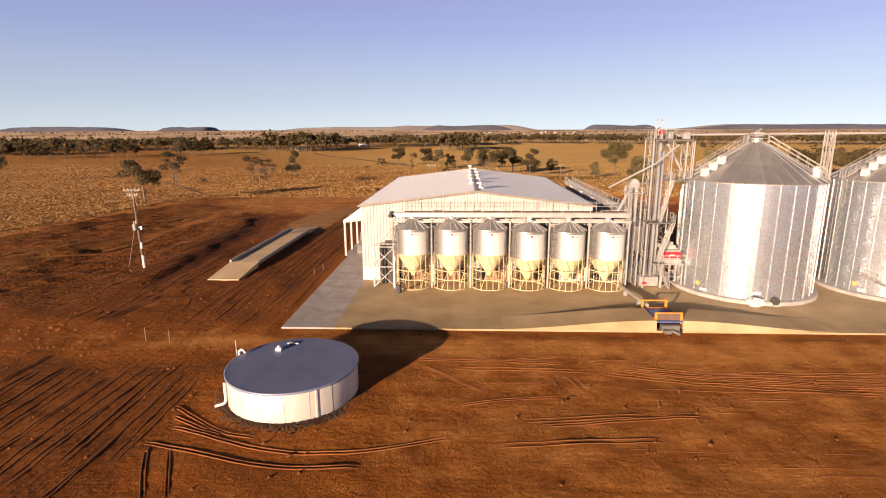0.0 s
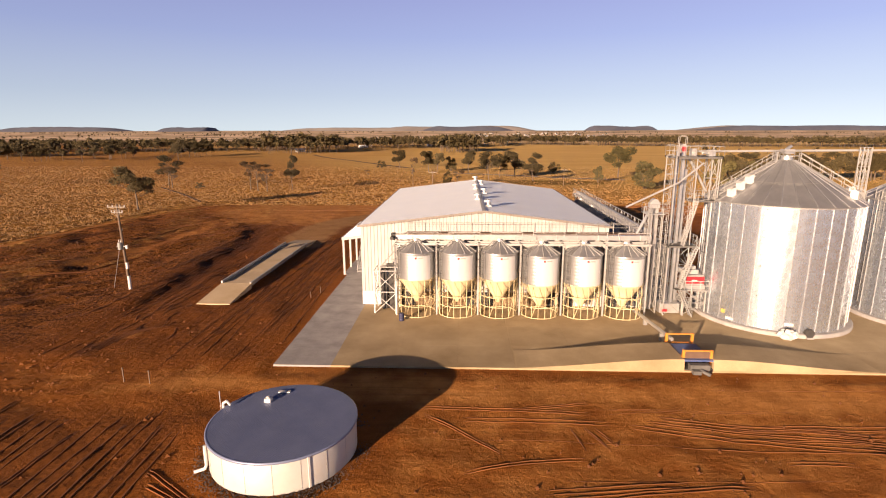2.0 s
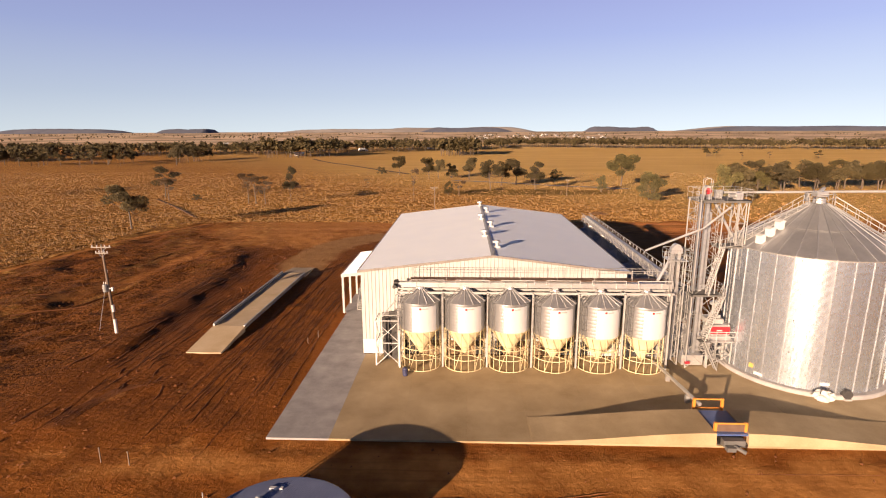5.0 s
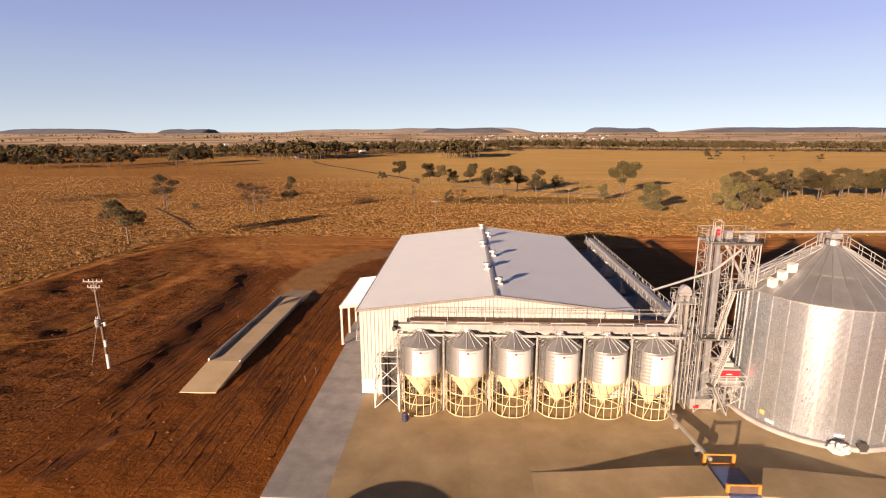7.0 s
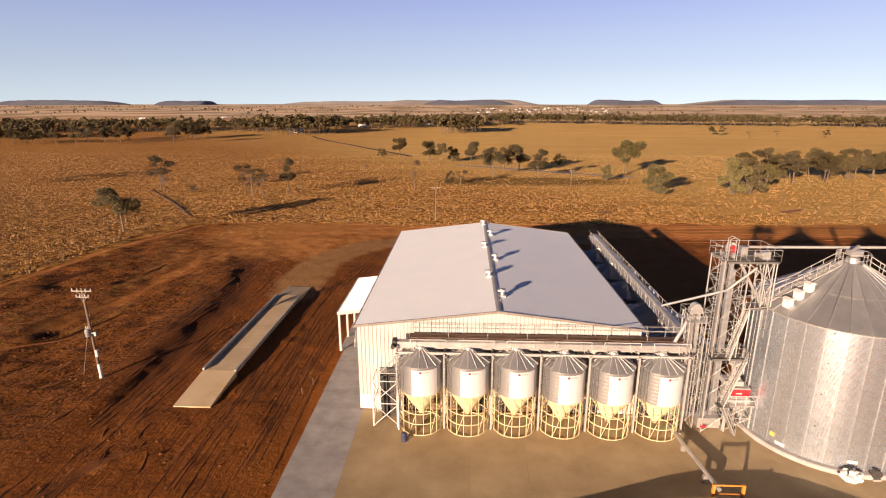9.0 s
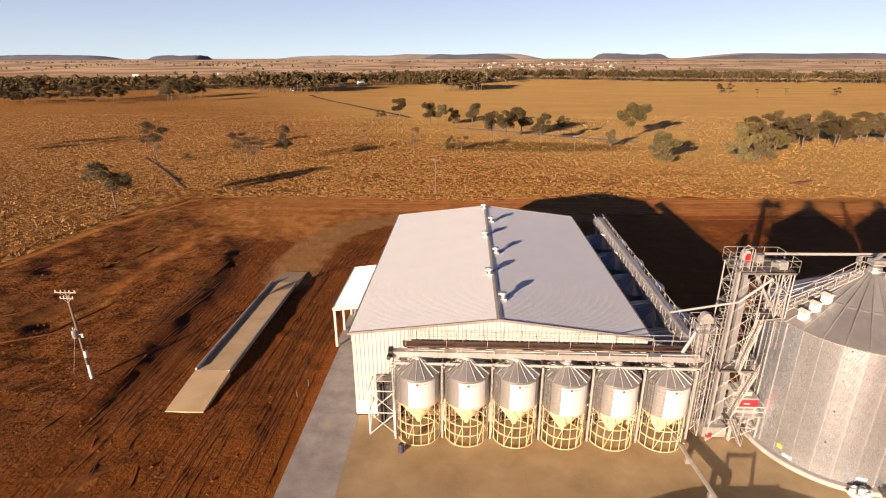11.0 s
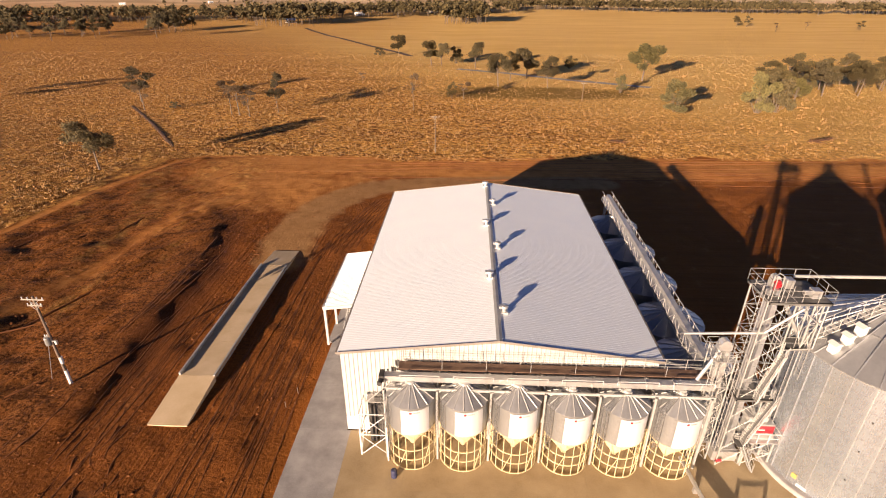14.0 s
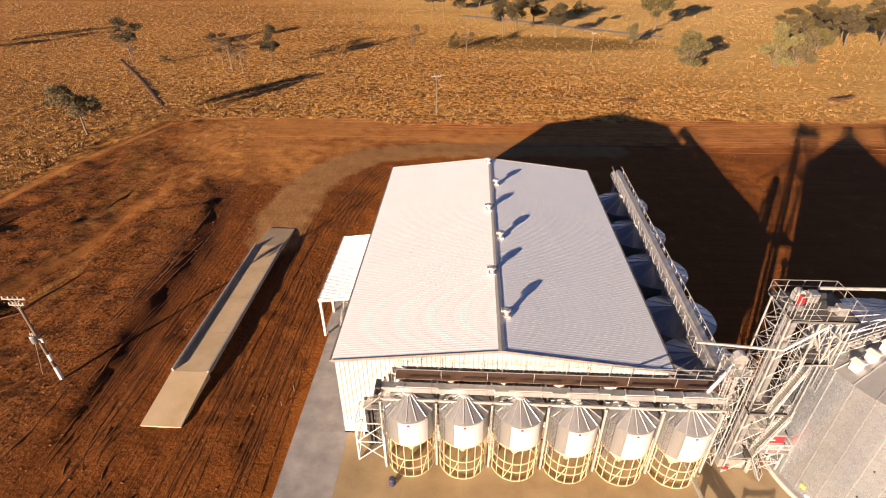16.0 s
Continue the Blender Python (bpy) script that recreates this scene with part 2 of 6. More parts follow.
def seg_dist(x, y, pts):
    """Distance from points to a broken line."""
    best = np.full(np.shape(x), 1e9)
    for (ax, ay), (bx, by) in zip(pts, pts[1:]):
        t = np.clip(((x - ax) * (bx - ax) + (y - ay) * (by - ay)) / ((bx - ax) ** 2 + (by - ay) ** 2), 0, 1)
        best = np.minimum(best, np.hypot(x - ax - t * (bx - ax), y - ay - t * (by - ay)))
    return best


GRASS_EDGE = [(-88, -300), (-92, 60), (-90, 116), (-88, 131), (-86, 147), (-82, 161), (-72, 167), (-37, 167.5), (-9, 165), (45, 171), (110, 173), (400, 190), (900, 195)]
FENCE_TRACK = [(-92, 70), (-89.5, 100), (-87, 114.6), (-85.7, 128.1), (-82.2, 142.1), (-77.5, 159.1), (-73.4, 162.9), (-62, 164.4), (-29.2, 164.7)]
GRAVEL = [(-32, 104), (-33, 112), (-32.5, 122), (-29, 132), (-22, 140), (-10, 144), (30, 146)]
YARD = [(-120, 46), (-60, 47), (-20, 46), (10, 45), (60, 44), (140, 44)]


def covers(x, y):
    """Shares of dry grass, grey gravel and pale packed earth at points of the ground."""
    gx, gy = np.array([p[0] for p in GRASS_EDGE]), np.array([p[1] for p in GRASS_EDGE])
    edge_y = np.interp(x, gx[4:], gy[4:])
    signed = np.where(y > 140, y - edge_y, -1e9)
    left = np.interp(y, gy[:6], gx[:6]) - x
    g = np.maximum(signed, np.where(y < 170, left, signed))
    wob = (vnoise(x / 7, y / 7, 3) - 0.5) * 5 + (vnoise(x / 2, y / 2, 4) - 0.5) * 3
    grass = smooth01((g + 3 + wob) / 5 + 0.5)
    rough = smooth01((-46 - x) / 8) * smooth01((y - 58) / 14) * (1 - smooth01((y - 165) / 10))
    grass = np.maximum(grass, rough * 0.42 * smooth01((vnoise(x / 5 + y / 40, y / 14, 5) - 0.3) * 3))
    gravel = smooth01((6.2 - seg_dist(x, y, GRAVEL) + wob * 0.2) / 3.5)
    pale = smooth01((4.5 - seg_dist(x, y, YARD) + wob * 0.5) / 4) * (0.2 + 0.6 * smooth01((x + 34) / 12))
    pale = np.maximum(pale, smooth01((x + 9) / 8) * (1 - smooth01((y - 47) / 3)) * (y > 0) * (0.22 + 0.3 * vnoise(x / 6, y / 2.5, 13)))
    road_d = np.abs(y - np.interp(x, (-80, -40, 0, 60, 140, 400), (150, 160, 157, 158, 166, 170)))
    pale = np.maximum(pale, smooth01((14 - road_d + wob * 0.5) / 8) * smooth01((x + 80) / 20) * (0.75 + 0.35 * vnoise(x / 14, y / 2.2, 17)))
    bend = np.hypot((x + 46) / 27, (y - 143) / 24)
    pale = np.maximum(pale, smooth01((1.1 - bend + wob * 0.08) / 0.7) * (0.5 + 0.5 * vnoise((x + y) / 3.5, (y - x) / 14, 19)))
    track = seg_dist(x, y, FENCE_TRACK)
    pale = np.maximum(pale, smooth01((1.7 - track + wob * 0.15) / 1.2) * 0.75)
    grass = grass * (1 - 0.8 * smooth01((1.8 - track) / 1.0))
    tongue = seg_dist(x, y, [(-65, 88), (-62.2, 101), (-60.5, 115), (-57.3, 139)])
    pale = np.maximum(pale, smooth01((3.5 - tongue + wob * 0.35) / 3.5) * 0.5)
    grass = grass * (1 - 0.7 * smooth01((4.5 - tongue + wob * 0.3) / 3))
    return grass, gravel, pale


def axis(lo, hi, step, end_lo, end_hi, grow=1.13):
    mid = list(np.arange(lo, hi + 1e-6, step))
    up, d = [hi], step
    while up[-1] < end_hi:
        d *= grow
        up.append(up[-1] + d)
    down, d = [lo], step
    while down[-1] > end_lo:
        d *= grow
        down.append(down[-1] - d)
    return np.array(down[:0:-1] + mid + up[1:])


def build_ground():
    xs, ys = axis(-100, 62, 0.6, -4600, 4600), axis(18, 182, 0.6, -900, 4750, 1.055)
    X, Y = np.meshgrid(xs, ys)
    Z = height(X, Y)
    grass, gravel, pale = covers(X, Y)
    inside = (X > -19) & (X < 75) & (Y > 48) & (Y < 112)
    rough = (vnoise(X / 1.7, Y / 1.7, 6) - 0.5) * 0.16 + (vnoise(X / 5, Y / 5, 7) - 0.5) * 0.22
    calm = 1 - 0.75 * np.maximum(gravel, pale)
    near = (np.abs(X) < 140) & (Y < 220)
    Z = Z + np.where(near, rough * calm * (~inside), 0) - inside * 0.06
    along, across = X * 0.42 + Y * 0.91, X * 0.91 - Y * 0.42
    fallow = smooth01((-45 - X) / 6) * smooth01((Y - 52) / 8) * (1 - pale) * (1 - grass * 0.6) * (Y < 172) * (X > -96)
    Z = Z + fallow * ((vnoise(across / 1.1, along / 4.0, 41) - 0.5) * 0.62 + (vnoise(across / 4.5, along / 22, 42) - 0.5) * 0.5)
    lane = smooth01((-17 - X) / 5) * smooth01((Y - 49) / 4) * (1 - smooth01((Y - 132) / 12))
    lane = np.maximum(lane, smooth01((-19 - X) / 4) * (1 - smooth01((Y - 40) / 3)) * 0.8)
    tilled = smooth01((-41 - X) / 7) * (1 - pale) * (1 - smooth01((Y - 148 + (X + 60) * 0.45) / 45)) * smooth01((Y - 50) / 8)
    green = smooth01(1.5 - np.hypot((X - 34 - (Y - 280) * -0.6) / 46, (Y - 283) / 20)) * smooth01((Y - 262) / 10)
    # shade below the cut bank, painted as a dark band; ditch and spoil join it
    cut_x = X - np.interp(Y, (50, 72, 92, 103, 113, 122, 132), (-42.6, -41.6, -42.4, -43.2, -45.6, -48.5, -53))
    shade_and_spoil = np.exp(-(cut_x / 3.2) ** 2) * smooth01((Y - 58) / 26) * (1 - smooth01((Y - 118) / 14)) * (0.55 + 0.7 * vnoise(X / 3, Y / 7, 51))
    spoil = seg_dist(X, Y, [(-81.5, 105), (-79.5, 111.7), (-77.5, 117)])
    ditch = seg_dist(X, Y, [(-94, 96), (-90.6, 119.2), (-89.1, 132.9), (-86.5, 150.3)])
    shade_and_spoil = np.maximum(shade_and_spoil, 0.9 * smooth01((1.3 - ditch + (vnoise(X / 2, Y / 2, 53) - 0.5) * 2.4) / 1.6))
    shade_and_spoil = np.clip(np.maximum(shade_and_spoil, smooth01((2.2 - spoil + (vnoise(X / 2, Y / 2, 52) - 0.5) * 3) / 2)), 0, 1)
    furrow = smooth01((-17 - X) / 5) * smooth01((43 - Y) / 3)
    nx, ny = len(xs), len(ys)
    idx = np.arange(nx * ny).reshape(ny, nx)
    faces = np.stack([idx[:-1, :-1], idx[:-1, 1:], idx[1:, 1:], idx[1:, :-1]], -1).reshape(-1, 4)
    me = bpy.data.meshes.new("ground")
    me.from_pydata(np.stack([X, Y, Z], -1).reshape(-1, 3).tolist(), [], faces.tolist())
    for key, val in (("grass", grass), ("gravel", gravel), ("pale", pale), ("lane", lane), ("tilled", tilled), ("furrow", furrow), ("shade_and_spoil", shade_and_spoil), ("green", green)):
        a = me.attributes.new(key, "FLOAT", "POINT")
        a.data.foreach_set("value", val.reshape(-1).astype(np.float32))
    me.polygons.foreach_set("use_smooth", [True] * len(me.polygons))
    me.materials.append(ground_material())
    me.update()
    tagged(new("ground", me), "bare red-brown earth giving way to dry golden pasture", "ground", kind="structure")


def ground_material():
    m = bpy.data.materials.new("earth_and_pasture")
    m.use_nodes = True
    n, l = m.node_tree.nodes, m.node_tree.links
    p = n["Principled BSDF"]
    geo = n.new("ShaderNodeNewGeometry")

    def noise_tex(scale, detail=7, rough=0.6, src=None):
        q = n.new("ShaderNodeTexNoise")
        q.inputs["Scale"].default_value, q.inputs["Detail"].default_value, q.inputs["Roughness"].default_value = scale, detail, rough
        l.new(src or geo.outputs["Position"], q.inputs["Vector"])
        return q.outputs["Fac"]

    def ranged(src, lo, hi, a=0.0, b=1.0):
        r = n.new("ShaderNodeMapRange")
        for k, v in zip(("From Min", "From Max", "To Min", "To Max"), (lo, hi, a, b)):
            r.inputs[k].default_value = v
        l.new(src, r.inputs["Value"])
        return r.outputs[0]

    def mixed(fac, a, b):
        q = n.new("ShaderNodeMix")
        q.data_type = "RGBA"
        l.new(fac, q.inputs["Factor"])
        for k, v in (("A", a), ("B", b)):
            if isinstance(v, tuple):
                q.inputs[k].default_value = (*v, 1)
            else:
                l.new(v, q.inputs[k])
        return q.outputs["Result"]

    def attr(key):
        q = n.new("ShaderNodeAttribute")
        q.attribute_name = key
        return q.outputs["Fac"]

    def math_op(op, a, b):
        q = n.new("ShaderNodeMath")
        q.operation = op
        for i, v in enumerate((a, b)):
            if isinstance(v, float):
                q.inputs[i].default_value = v
            else:
                l.new(v, q.inputs[i])
        return q.outputs[0]

    crumb, clump = noise_tex(2.6, 6, 0.75), noise_tex(0.62, 7, 0.72)
    big, mid, fine = noise_tex(0.035), noise_tex(0.35), noise_tex(3.5)
    stretch = n.new("ShaderNodeMapping")
    stretch.inputs["Scale"].default_value = (0.010, 0.06, 0.05)
    l.new(geo.outputs["Position"], stretch.inputs["Vector"])
    field = noise_tex(1.0, 7, 0.62, stretch.outputs[0])
    soil = mixed(ranged(mid, 0.32, 0.70), (0.215, 0.070, 0.011), (0.300, 0.106, 0.017))
    soil = mixed(ranged(big, 0.40, 0.64), soil, (0.250, 0.078, 0.012))
    soil = mixed(ranged(fine, 0.52, 0.78, 0, 0.4), soil, (0.370, 0.140, 0.028))
    straw = mixed(ranged(fine, 0.36, 0.64), (0.370, 0.150, 0.024), (0.640, 0.330, 0.068))
    straw = mixed(ranged(field, 0.42, 0.60), straw, (0.600, 0.290, 0.058))
    straw = mixed(ranged(field, 0.48, 0.36, 0, 0.75), straw, (0.235, 0.085, 0.018))
    straw = mixed(ranged(mid, 0.50, 0.72, 0, 0.7), straw, (0.300, 0.115, 0.024))
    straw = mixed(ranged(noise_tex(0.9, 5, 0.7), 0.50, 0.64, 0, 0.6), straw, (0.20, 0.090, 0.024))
    # mottled clumps, with sunlit tufts and shaded gaps painted into the straw colour
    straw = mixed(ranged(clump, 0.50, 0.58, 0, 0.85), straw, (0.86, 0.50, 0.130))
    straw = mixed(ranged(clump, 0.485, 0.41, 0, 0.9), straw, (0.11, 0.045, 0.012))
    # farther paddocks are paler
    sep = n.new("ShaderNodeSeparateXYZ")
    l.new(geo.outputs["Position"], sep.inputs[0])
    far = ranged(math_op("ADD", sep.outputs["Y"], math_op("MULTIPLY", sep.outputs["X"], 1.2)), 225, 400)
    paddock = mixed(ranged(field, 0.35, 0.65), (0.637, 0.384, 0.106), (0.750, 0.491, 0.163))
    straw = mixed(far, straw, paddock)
    straw = mixed(ranged(sep.outputs["X"], -40, -190, 0, 0.5), straw, mixed(ranged(clump, 0.42, 0.58), (0.22, 0.090, 0.022), (0.50, 0.235, 0.058)))
    hollow = ranged(math_op("ADD", attr("green"), ranged(mid, 0.3, 0.7, -0.3, 0.3)), 0.2, 0.8)
    straw = mixed(hollow, straw, mixed(ranged(fine, 0.35, 0.65), (0.20, 0.115, 0.024), (0.30, 0.185, 0.045)))
    # pale patches of the far plain, with some distance haze in their colour
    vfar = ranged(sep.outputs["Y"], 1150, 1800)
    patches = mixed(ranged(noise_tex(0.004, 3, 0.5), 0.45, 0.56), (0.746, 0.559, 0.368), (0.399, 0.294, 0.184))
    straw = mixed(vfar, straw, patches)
    def streak(scale, turn):
        q = n.new("ShaderNodeMapping")
        q.inputs["Scale"].default_value, q.inputs["Rotation"].default_value = scale, (0, 0, turn)
        l.new(geo.outputs["Position"], q.inputs["Vector"])
        return noise_tex(1.0, 4, 0.6, q.outputs[0])
    along_x, along_y = streak((0.035, 1.9, 1), 0.02), streak((2.6, 0.06, 1), -0.06)
    lane = n.new("ShaderNodeMix")
    l.new(attr("lane"), lane.inputs["Factor"])
    l.new(along_x, lane.inputs["A"])
    l.new(along_y, lane.inputs["B"])
    worn = math_op("MULTIPLY", ranged(big, 0.38, 0.60, 0.25, 1.0), ranged(math_op("MAXIMUM", attr("lane"), attr("furrow")), 0, 1, 0.28, 0.62))
    soil = mixed(math_op("MULTIPLY", worn, ranged(lane.outputs["Result"], 0.50, 0.63)), soil, (0.120, 0.039, 0.008))
    soil = mixed(math_op("MULTIPLY", worn, ranged(lane.outputs["Result"], 0.45, 0.34)), soil, (0.370, 0.140, 0.030))
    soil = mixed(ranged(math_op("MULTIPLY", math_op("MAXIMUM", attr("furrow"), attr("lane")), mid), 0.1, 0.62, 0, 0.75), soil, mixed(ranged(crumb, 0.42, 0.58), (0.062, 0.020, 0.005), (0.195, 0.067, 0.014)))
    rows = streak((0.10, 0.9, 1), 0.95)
    # ploughed earth; its dark crumbs and rows paint the shade among the clods
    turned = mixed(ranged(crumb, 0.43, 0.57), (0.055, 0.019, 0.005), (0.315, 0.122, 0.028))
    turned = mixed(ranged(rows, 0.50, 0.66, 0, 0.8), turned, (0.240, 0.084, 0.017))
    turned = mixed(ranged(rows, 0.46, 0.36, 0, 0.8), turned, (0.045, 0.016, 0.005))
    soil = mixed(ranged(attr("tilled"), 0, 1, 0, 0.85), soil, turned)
    # straw on tilled ground gets the same painted clod shade
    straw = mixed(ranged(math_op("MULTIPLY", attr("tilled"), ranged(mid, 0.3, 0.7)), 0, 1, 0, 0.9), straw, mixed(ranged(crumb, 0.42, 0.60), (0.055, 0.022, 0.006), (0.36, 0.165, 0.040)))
    palec = mixed(ranged(mid, 0.3, 0.7), (0.44, 0.180, 0.040), (0.60, 0.270, 0.070))
    palec = mixed(ranged(along_x, 0.50, 0.66, 0, 0.35), palec, (0.22, 0.076, 0.015))
    gravc = mixed(ranged(mid, 0.3, 0.7), (0.28, 0.145, 0.052), (0.40, 0.215, 0.082))
    wob = ranged(mid, 0.3, 0.7, -0.25, 0.25)
    col = mixed(ranged(math_op("ADD", attr("pale"), wob), 0.15, 0.9), soil, palec)
    col = mixed(ranged(math_op("ADD", attr("gravel"), wob), 0.15, 0.9), col, gravc)
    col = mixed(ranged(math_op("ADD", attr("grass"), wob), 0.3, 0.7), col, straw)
    # dark colour for the painted bank shade, the ditch and the spoil
    col = mixed(ranged(math_op("MULTIPLY", attr("shade_and_spoil"), ranged(crumb, 0.3, 0.6, 0.7, 1.0)), 0.05, 0.8, 0, 0.8), col, (0.062, 0.020, 0.006))
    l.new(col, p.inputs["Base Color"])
    p.inputs["Roughness"].default_value = 0.95
    p.inputs["Specular IOR Level"].default_value = 0.1
    clod = noise_tex(1.6, 8, 0.7)

    ruts = math_op("MULTIPLY", math_op("MULTIPLY", lane.outputs["Result"], worn), ranged(attr("grass"), 0, 0.8, 1.2, 0.0))
    bp = n.new("ShaderNodeBump")
    bp.inputs["Distance"].default_value = 0.25
    lumps = math_op("MULTIPLY", clump, ranged(attr("grass"), 0, 1, 0.0, 2.6))
    crumbs = math_op("MULTIPLY", crumb, ranged(attr("tilled"), 0, 1, 0.0, 1.8))
    l.new(math_op("ADD", math_op("ADD", clod, ruts), math_op("ADD", lumps, crumbs)), bp.inputs["Height"])
    calm = math_op("MAXIMUM", attr("pale"), attr("gravel"))
    l.new(ranged(calm, 0, 1, 0.9, 0.4), bp.inputs["Strength"])
    l.new(bp.outputs[0], p.inputs["Normal"])
    return m


build_ground()


# far hills, low flat-topped ranges on the horizon
def build_hills():
    for k, (x0, x1, y0, top_z, mat) in enumerate([
            (-4000, -2640, 4100, 74, M_HILL), (-2440, -1960, 4000, 68, M_HILL), (-1750, 150, 4350, 66, M_HILLPALE), (-900, 760, 4400, 78, M_HILLPALE),
            (-420, 480, 4250, 74, M_HILL), (980, 1600, 4250, 75, M_HILL), (1560, 4300, 4350, 76, M_HILLPALE), (1650, 4300, 4250, 76, M_HILL)]):
        g = Geo()
        n, rows = 90, []
        for i in range(n + 1):
            t = i / n
            x = x0 + (x1 - x0) * t
            flank = 0.16 if (x1 - x0) < 700 else 0.24
            e = float(smooth01(np.array(min(t, 1 - t) / flank)))
            base = float(height(x, y0)) - 8
            top = (top_z - base) * e * (0.80 + 0.2 * float(vnoise(t * 7, k, 8)) + 0.05 * float(vnoise(t * 40, k, 18)))
            rows.append([(x, y0 + a * 260, base + b * top) for a, b in ((0, 0), (0.35, 0.45), (0.55, 0.85), (0.8, 1.0), (1.2, 0.9), (1.5, 0.0))])
        for a, b in zip(rows, rows[1:]):
            g.strip(a, b)
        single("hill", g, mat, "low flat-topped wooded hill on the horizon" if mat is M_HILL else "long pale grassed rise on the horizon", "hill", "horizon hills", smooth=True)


# distance haze is mixed into these colours: blue-grey scrub, greyed grass
M_HILL = material("hill_scrub_haze", (0.075, 0.09, 0.135), (0.13, 0.14, 0.175), 0.95, 0, 0.03, 0.006, 0)
M_HILLPALE = material("hill_grass_haze", (0.22, 0.205, 0.20), (0.36, 0.32, 0.28), 0.95, 0, 0.02, 0.004, 0, stretch=(1, 1, 6))
build_hills()


# ---- concrete apron ----
def build_apron():
    base = tagged(new("concrete_apron"), "pale concrete loading apron with dusty panels", "pavement", kind="structure")
    xs = [-18.0, -12.6, -6.5, -0.8, 4.6, 10.5, 16.5, 22.5, 28.5, 35, 42, 50, 60, 72]
    ys = [49.6, 54.6, 60.2, 67.2]
    pieces = [(a, b, c, d) for a, b in zip(xs, xs[1:]) for c, d in zip(ys, ys[1:])]
    pieces += [(-18.0, -12.95, 67.2, 74), (-18.0, -12.95, 74, 82), (-18.6, -12.95, 82, 97)]
    pieces += [(a, b, c, d) for a, b in ((17.2, 22.5), (22.5, 28.5)) for c, d in ((67.2, 78), (78, 90), (90, 102), (102, 113))]
    for a, b, c, d in pieces:
        g = Geo().box(a + 0.004, b - 0.004, c + 0.004, d - 0.004, -0.22, 0)
        part("panel", g, M_CONC if a < -12.7 or c > 67 else M_CONCD, base)


build_apron()


# ---- unloading ramp with dump pit ----
def build_ramp():
    ob = thing("unloading_ramp", 21.1, 51.6, 0, "long low concrete drive-over ramp with a tipping pit", "ramp")
    for name, xs in (("ramp_slab", (-16.4, -1.3)), ("ramp_slab", (1.3, 16.2))):
        g = Geo()
        rows = []
        for i in range(13):
            x = xs[0] + (xs[1] - xs[0]) * i / 12
            h = 1.0 * float(smooth01(np.array(1 - (abs(x) - 1.3) / 15.2))) + 0.03
            rows.append([(x, -2.0, 0), (x, -1.85, h), (x, 2.05, h), (x, 2.2, 0)])
        g.add([p for r in rows for p in r], [(i * 4 + k, i * 4 + 4 + k, i * 4 + 5 + k, i * 4 + 1 + k) for i in range(12) for k in range(3)] + [(0, 1, 2, 3), (48, 49, 50, 51)])
        part(name, g, M_CONCD, ob)
    part("pit_floor", Geo().box(-1.3, 1.3, -1.9, 2.1, 0.02, 0.12), M_DARK, ob)
    gr = Geo()
    for i in range(14):
        gr.box(-1.28 + i * 0.19, -1.18 + i * 0.19, -1.8, 2.05, 0.86, 0.94)
    for y in (-1.8, -0.5, 0.8, 2.0):
        gr.box(-1.28, 1.28, y - 0.04, y + 0.04, 0.82, 0.86)
    part("grate", gr, M_BLUE, ob, "blue steel grate over the pit")
    for name, y in (("gate", 2.75), ("gate", -1.35)):
        g = Geo()
        for x in (-1.25, 1.25):
            g.box(x - 0.11, x + 0.11, y - 0.11, y + 0.11, 0.0, 1.75)
        for z in (0.72, 1.6):
            g.box(-1.25, 1.25, y - 0.05, y + 0.05, z, z + 0.12)
        gate = part(name, g, M_ORANGE, ob, "orange steel guard frame")
        if y < 0:
            part("infill_panel", Geo().box(-1.14, 1.14, y - 0.03, y + 0.03, 0.85, 1.58), M_BROWN, gate)
    g = Geo().box(-1.0, 0.75, -2.5, -1.95, 0.2, 0.75).rod((-0.2, -2.6, 0.35), (0.5, -3.2, 0.12), 0.16, 8).box(-0.9, -0.2, -3.0, -2.5, 0.05, 0.4)
    part("drive_unit", g, M_GRATE, ob)
    # inclined conveyor housing from the pit to the elevator
    g = Geo().rod((-0.6, 3.0, 1.0), (-1.1, 13.2, 0.5), 0.2, 6)
    g.box(-1.0, -0.6, 5, 5.3, 0, 0.75).box(-1.15, -0.75, 9.5, 9.8, 0, 0.6)
    part("auger_tube", g, M_GALV, ob)


build_ramp()


# ---- shed ----
X0, X1, Y0, Y1, EAVE, APEX, XM = -12.9, 17.2, 67.4, 109.8, 10.15, 11.95, 2.2


def ribs(lo, hi, pitch, d):
    """Rib profile: positions with an offset for a trapezoidal sheet."""
    out, n = [], max(1, int((hi - lo) / pitch))
    p = (hi - lo) / n
    for i in range(n):
        a = lo + i * p
        out += [(a, 0), (a + p * 0.62, 0), (a + p * 0.72, d), (a + p * 0.9, d)]
    return out + [(hi, 0)]


# dark copy of the dado colour, painting the shade behind the front bins
M_FOOTSHADE = material("shaded_dado", (0.13, 0.080, 0.040), (0.26, 0.175, 0.095), 0.8, 0, 9, 0.8, 0.1)


